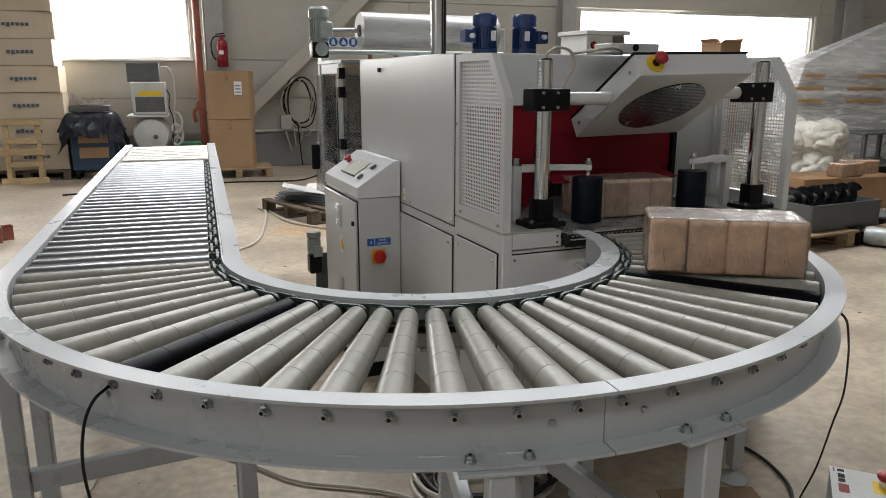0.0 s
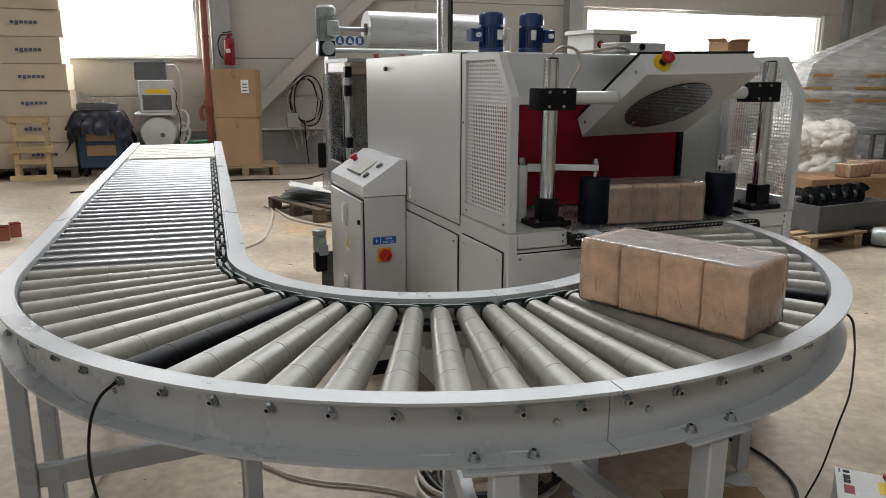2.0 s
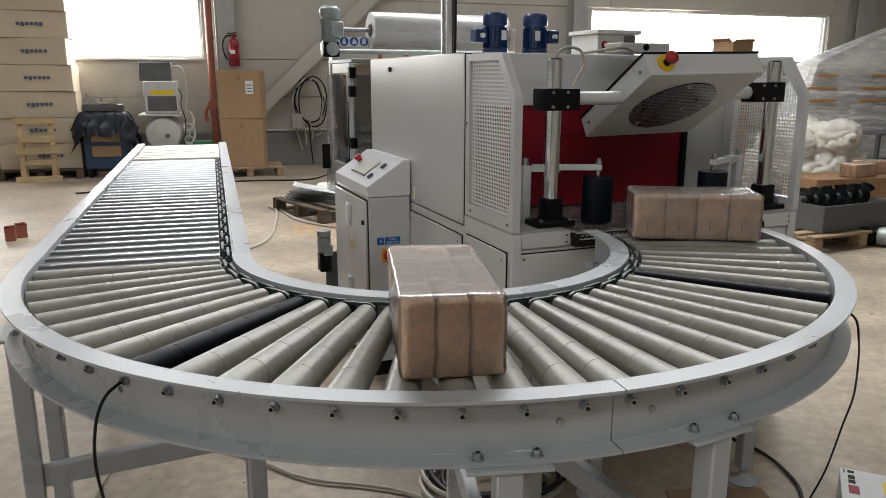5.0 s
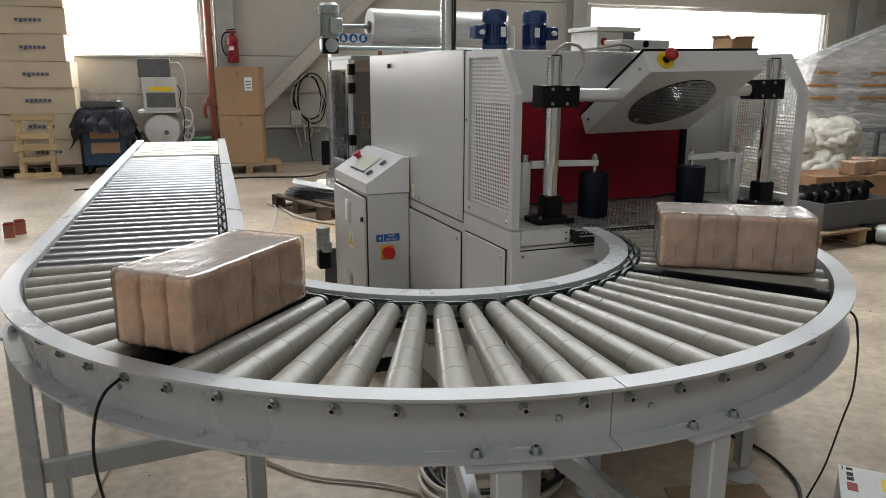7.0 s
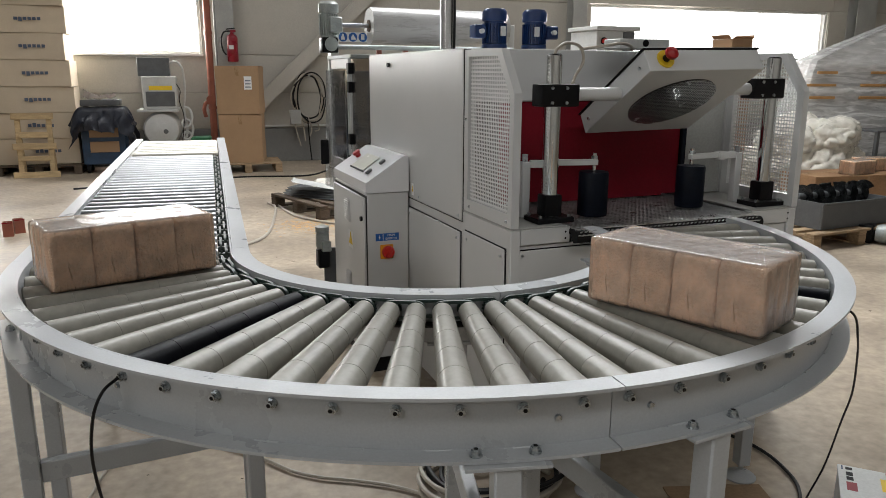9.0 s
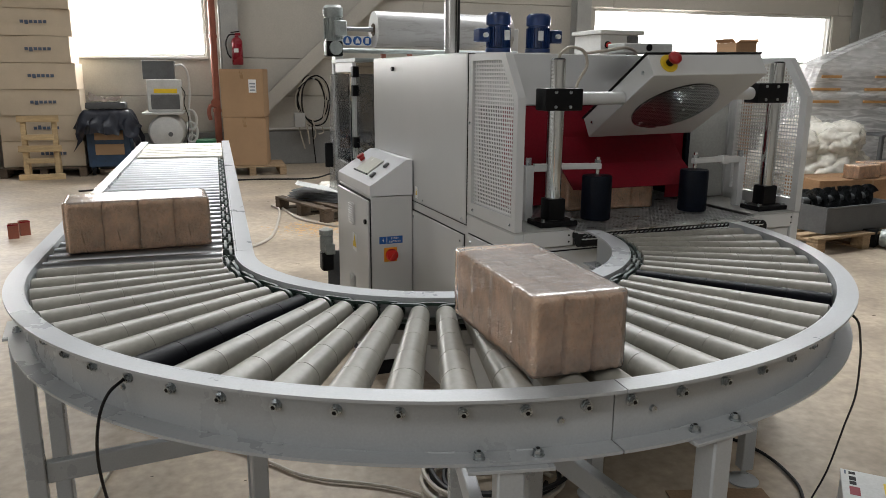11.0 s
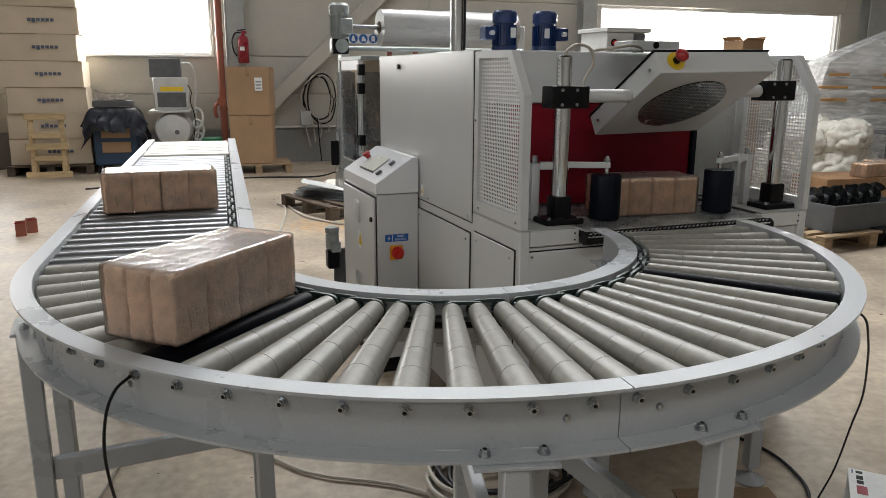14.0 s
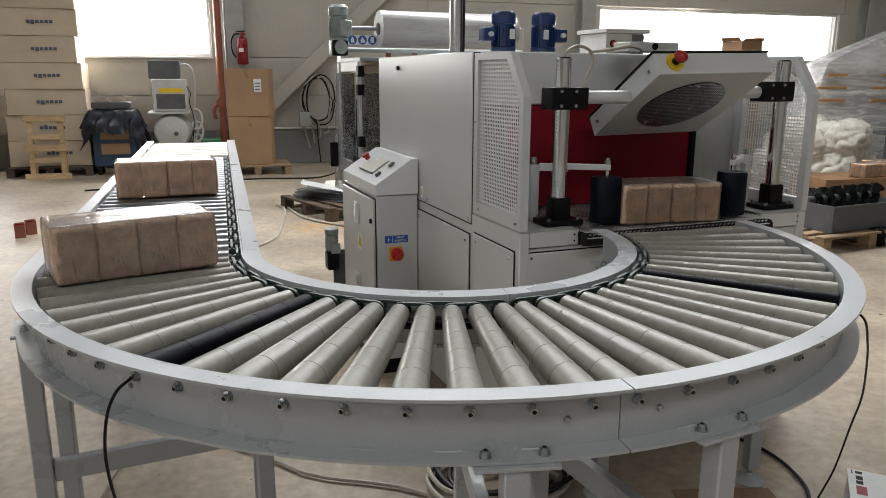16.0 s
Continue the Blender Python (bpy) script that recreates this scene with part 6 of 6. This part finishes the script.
# switch box on the floor beside the bend


def switch_box():
    b = thing("floor_switch_box", pose(1.392, -0.369, 0, 0, 0, -42), "grey control box with an emergency stop standing on the floor", "control box")
    part("case", box(BM(), 0.0, 0.36, -0.26, 0.0, 0.0, 0.126, 0.006, seg=2), M_COMP, b)
    part("lid", box(BM(), -0.003, 0.363, -0.263, 0.003, 0.1265, 0.14, 0.004, seg=2), M_COMP, b, "grey lid with printed marks")
    for k, w in enumerate((0.022, 0.034, 0.03)):
        part("printed_bar", box(BM(), 0.022, 0.043, -0.012 - 0.034 * k - w * 0.8, -0.012 - 0.034 * k, 0.1402, 0.1409), M_BLACK, b, "dark printed bar")
    part("small_print", box(BM(), 0.009, 0.014, -0.034, -0.006, 0.1402, 0.1409), M_PRINT, b)
    part("red_panel", box(BM(), 0.02, 0.052, -0.175, -0.118, 0.1402, 0.1409), M_EXT, b, "red printed panel")
    part("yellow_plate", box(BM(), 0.125, 0.21, -0.14, -0.055, 0.1402, 0.1412, 0.0), M_YELLOW, b, "yellow emergency-stop plate")
    part("stop_collar", cyl(BM(), (0.165, -0.075, 0.1413), (0.165, -0.075, 0.162), 0.02, seg=20), M_WHITE, b)
    part("stop_button", lathe(BM(), ((0.0, 0.0), (0.024, 0.0), (0.03, 0.008), (0.03, 0.02), (0.02, 0.028), (0.0, 0.03)), 24, pose(0.165, -0.075, 0.1622)), M_STOP, b, "red emergency-stop button")
    return b


switch_box()

# flat cardboard and cables under the bend
for x, y, a, w, d in ((0.78, -0.34, 8, 0.36, 0.26), (1.0, -0.27, -14, 0.36, 0.2)):
    s = thing("cardboard_sheet", pose(x, y, 0.001, 0, 0, a), "flattened brown cardboard sheet on the floor", "cardboard", "floor cardboard")
    bm = BM()
    bmesh.ops.create_grid(bm, x_segments=8, y_segments=8, size=0.5)
    for v in bm.verts:
        v.co = Vector((v.co.x * w, v.co.y * d, 0.006 + 0.012 * max(0, noise.noise(v.co * 3))))
    bmesh.ops.solidify(bm, geom=bm.faces[:], thickness=0.005)
    part("sheet", bm, M_KRAFT, s)


def floor_cable(name, pts, r, material, label):
    c = tagged(part(name, tube(BM(), pts, r, 8, 10), material), label, "cable", "cables")
    return c


floor_cable("sensor_cable", [(*polar(-136.0, 1.172, 0.919),), (-0.868, -0.834, 0.902), (-0.889, -0.83, 0.85), (-0.904, -0.793, 0.75), (-0.903, -0.735, 0.62), (-0.89, -0.675, 0.5), (-0.87, -0.61, 0.3), (-0.86, -0.56, 0.1), (-0.86, -0.5, 0.012), (-0.95, -0.35, 0.012)], 0.0032, M_CABLEB, "black sensor cable dropping from the conveyor rail")
floor_cable("sensor_cable", [(*polar(-44.9, 1.165, 0.919),), (0.875, -0.83, 0.885), (0.96, -0.77, 0.80), (1.063, -0.684, 0.70), (1.20, -0.56, 0.52), (1.28, -0.46, 0.36), (1.31, -0.39, 0.16), (1.30, -0.35, 0.03), (1.265, -0.371, 0.012), (1.2, -0.45, 0.012)], 0.0032, M_CABLEB, "black sensor cable dropping from the conveyor rail")
floor_cable("floor_cable", [(-0.75, 0.72, 0.012), (-0.53, 0.476, 0.012), (-0.436, 0.359, 0.012), (-0.34, 0.284, 0.012), (-0.204, 0.215, 0.012), (-0.092, 0.145, 0.012), (0.008, 0.045, 0.012), (0.09, -0.1, 0.012)], 0.0075, M_CABLEG, "grey rubber cable across the floor")
floor_cable("floor_cable", [(1.1, 0.32, 0.012), (1.295, 0.172, 0.012), (1.355, 0.087, 0.012), (1.378, -0.052, 0.012), (1.35, -0.207, 0.012), (1.3, -0.306, 0.012), (1.2, -0.42, 0.012)], 0.0068, M_CABLEB, "black rubber cable across the floor")
floor_cable("floor_cable", [(-0.6, 4.1, 0.012), (-0.247, 4.63, 0.012), (-0.082, 5.58, 0.012), (-0.03, 6.2, 0.012), (-0.09, 6.45, 0.012), (0.0, 6.3, 0.012), (0.12, 5.6, 0.012), (0.3, 5.25, 0.012), (0.55, 4.95, 0.012), (0.9, 4.7, 0.012)], 0.014, M_CABLEG, "grey rubber cable across the floor")
floor_cable("floor_cable", [(-1.06, 0.72, 0.008), (-1.10, 0.62, 0.008), (-1.125, 0.5, 0.008), (-1.15, 0.37, 0.008), (-1.25, 0.1, 0.008)], 0.006, M_CABLEG, "grey rubber cable across the floor")
floor_cable("floor_cable", [(-2.4, 8.2, 0.01), (-1.5, 8.5, 0.01), (-0.3, 8.8, 0.01), (0.6, 8.7, 0.01), (1.0, 9.2, 0.01)], 0.012, M_CABLEB, "black rubber cable across the floor")

cc = thing("coiled_cables", pose(0.25, 0.06, 0), "tangle of grey and black cables on the floor under the bend", "cable coil")
r4 = random.Random(12)
for k in range(9):
    R1 = 0.15 + r4.uniform(-0.08, 0.08)
    ox, oy = r4.uniform(-0.07, 0.07), r4.uniform(-0.05, 0.05)
    pts = [(ox + R1 * 1.2 * math.cos(a * 0.55) + r4.uniform(-0.012, 0.012), oy + R1 * math.sin(a * 0.55) + r4.uniform(-0.012, 0.012), 0.012 + 0.008 * k + r4.uniform(0, 0.006)) for a in range(12)]
    part("cable_turn", tube(BM(), pts, 0.0095, 6, 4), M_CABLEG if k % 2 else M_CABLEB, cc)

# sawdust by the dark pallet
bm = BM()
r5 = random.Random(3)
for k in range(420):
    x, y = r5.gauss(0, 0.16), r5.gauss(0, 0.2)
    s = r5.uniform(0.006, 0.018)
    a = r5.uniform(0, 6)
    bm.faces.new([bm.verts.new((0.22 + x + s * 1.6 * math.cos(a + q), 5.1 + y + s * math.sin(a + q), 0.0015 + 0.002 * r5.random())) for q in (0, 2.1, 4.2)])
tagged(part("sawdust", bm, M_SAWDUST, smooth=0), "orange sawdust scattered on the floor", "sawdust", kind="stuff")
bm = BM()
for k in range(160):
    x, y = r5.uniform(-2.6, 3.4), r5.uniform(-0.9, 8.0)
    s = r5.uniform(0.004, 0.012)
    a = r5.uniform(0, 6)
    bm.faces.new([bm.verts.new((x + s * 1.8 * math.cos(a + q), y + s * math.sin(a + q), 0.0012)) for q in (0, 1.3, 3.0, 4.4)])
tagged(part("floor_litter", bm, M_OLDWOOD, smooth=0), "dark chips and crumbs littering the floor", "litter", kind="stuff")

floor_cable("drive_cable", [(-0.99, -0.26, 0.77), (-1.04, -0.22, 0.73), (-1.07, -0.16, 0.74), (-1.08, -0.1, 0.8)], 0.0035, M_CABLEB, "thin black cable looped from the drive box")


def motions():
    z = TOP_Z + 0.001

    def at(x, y, a, dz=0.0):
        if x < -0.6 and y > 0:
            dz += y * math.tan(radians(RISE))
        k = 0.542
        if dz < 0:
            k, dz = k - dz, dz * 23 / 12
        k = (1.479 - z - dz) / k
        x, y = -0.645 + (x + 0.645) * k, -2.23 + (y + 2.23) * k
        return pose(x, y, z + dz, 0, 0, a)

    walk(PACK_A, [(0.0, at(0.769, -0.467, -29)), (0.5, at(0.685, -0.575, -38.5)), (1.0, at(0.592, -0.665, -48)), (1.5, at(0.492, -0.735, -57.3)), (2.0, at(0.391, -0.778, -63.5)), (2.5, at(0.298, -0.802, -69.8)),
                  (3.0, at(0.201, -0.82, -75.9)), (3.5, at(0.100, -0.834, -82)), (4.0, at(-0.002, -0.836, -87.6)), (4.6, at(-0.128, -0.828, -95)), (5.2, at(-0.258, -0.798, -102.6)), (5.8, at(-0.389, -0.747, -110.6)),
                  (6.5, at(-0.548, -0.646, -120.2)), (7.0, at(-0.655, -0.553, -127.5)), (7.5, at(-0.742, -0.449, -134.5)), (8.0, at(-0.808, -0.338, -142.3)), (8.5, at(-0.858, -0.218, -150.2)), (9.0, at(-0.889, -0.087, -158)),
                  (9.6, at(-0.903, 0.055, -166)), (10.2, at(-0.905, 0.178, -171.8)), (10.8, at(-0.905, 0.298, -175)), (11.5, at(-0.905, 0.438, -175.8)), (12.0, at(-0.906, 0.545, -175.2)), (12.5, at(-0.907, 0.653, -174.6)),
                  (13.2, at(-0.907, 0.808, -174.4)), (14.0, at(-0.907, 0.987, -174.2)), (14.5, at(-0.907, 1.098, -174.2)), (15.2, at(-0.907, 1.248, -174.4)), (16.0, at(-0.907, 1.418, -174.6))])
    walk(PACK_B, [(0.0, at(0.985, 0.475, -2, -0.012)), (1.0, at(0.992, 0.405, -2.5, -0.012)), (2.0, at(0.998, 0.328, -4, -0.012)), (2.5, at(0.998, 0.29, -6.5, -0.01)), (3.0, at(0.990, 0.25, -10, -0.007)), (3.5, at(0.976, 0.193, -13.5, -0.003)),
                  (4.0, at(0.962, 0.13, -17.2)), (4.6, at(0.948, 0.035, -21)), (5.2, at(0.932, -0.07, -24)), (5.8, at(0.906, -0.178, -26.4)), (6.5, at(0.860, -0.325, -27.8)), (7.0, at(0.793, -0.442, -29)),
                  (7.5, at(0.725, -0.536, -34)), (8.0, at(0.628, -0.646, -44)), (8.5, at(0.516, -0.739, -54)), (9.0, at(0.400, -0.799, -61)), (9.6, at(0.277, -0.833, -69.5)), (10.2, at(0.148, -0.85, -77.6)),
                  (10.8, at(0.014, -0.857, -85.5)), (11.5, at(-0.145, -0.848, -95)), (12.0, at(-0.251, -0.82, -101.5)), (12.5, at(-0.368, -0.768, -107.6)), (13.0, at(-0.485, -0.697, -114.6)), (13.5, at(-0.596, -0.61, -122)),
                  (14.0, at(-0.702, -0.513, -129)), (14.5, at(-0.789, -0.406, -136.4)), (15.0, at(-0.849, -0.282, -145)), (15.5, at(-0.890, -0.147, -153.6)), (16.0, at(-0.914, -0.015, -161.6))])
    walk(PACK_C, [(0.0, at(0.87, 1.55, 4.8, -0.012)), (4.0, at(0.90, 1.22, 4.0, -0.012)), (8.0, at(0.935, 0.90, 2.5, -0.012)), (11.5, at(0.962, 0.635, 1.0, -0.012)), (12.5, at(0.980, 0.565, 0.0, -0.012)), (13.5, at(0.997, 0.495, -1.0, -0.012)),
                  (14.5, at(1.004, 0.425, -1.8, -0.012)), (15.2, at(0.998, 0.37, -2.2, -0.012)), (16.0, at(1.002, 0.312, -3, -0.012))])
    # guide arms give way to each pack
    y = 0.23

    def left(a):
        return pose(0.155, y, 1.145, 0, 0, -a)

    def right(a):
        return pose(1.185, y, 1.145, 0, 0, a)

    walk(ARM_L, [(0.0, left(22)), (1.0, left(26)), (2.0, left(30)), (3.0, left(35)), (4.0, left(37)), (4.8, left(28)), (5.6, left(17)), (6.3, left(14)), (9.0, left(14)), (12.0, left(14)), (13.0, left(18)), (14.5, left(24)), (16.0, left(30))])
    walk(ARM_R, [(0.0, right(19)), (0.5, right(26)), (1.0, right(32)), (1.5, right(36)), (2.5, right(38.5)), (3.5, right(40.5)), (4.2, right(41)), (5.0, right(28)), (5.8, right(12)), (6.3, right(8)), (9.0, right(8)), (12.0, right(8)), (12.5, right(10)),
                 (13.5, right(20)), (14.5, right(30)), (15.2, right(34)), (16.0, right(37))])

    # the curtain rides up over a pack and drops behind it: the lean of its three strips
    lean = [(0.0, 2, 6, 80), (0.5, 2, 5, 78), (1.0, 1, 4, 74), (1.4, 1, 3, 50), (1.7, 0, 1, 10), (2.0, 0, 0, 0), (9.2, 0, 0, 0), (9.4, 0, 3, 5), (9.7, 0, 11, 15), (10.0, 1, 21, 26), (10.4, 1, 33, 38), (10.8, 2, 41, 51),
            (11.3, 3, 45, 58), (12.0, 4, 48, 60), (12.6, 6, 52, 63), (13.1, 12, 57, 66), (13.5, 28, 52, 62), (13.75, 14, 30, 36), (14.0, 0, 2, 3), (14.2, 0, 0, 0), (16.0, 0, 0, 0)]
    rows = [[], [], []]
    for t, *angles in lean:
        cy, cz = 0.474, 1.362
        for strip, a, length in zip(rows, angles, CURTAIN_LENGTHS):
            strip.append((t, pose(0, cy, cz, -a, 0, 0)))
            cy, cz = cy - length * math.sin(radians(a)), cz - length * math.cos(radians(a))
    for strip, path in zip(CURTAIN, rows):
        walk(strip, path)


motions()
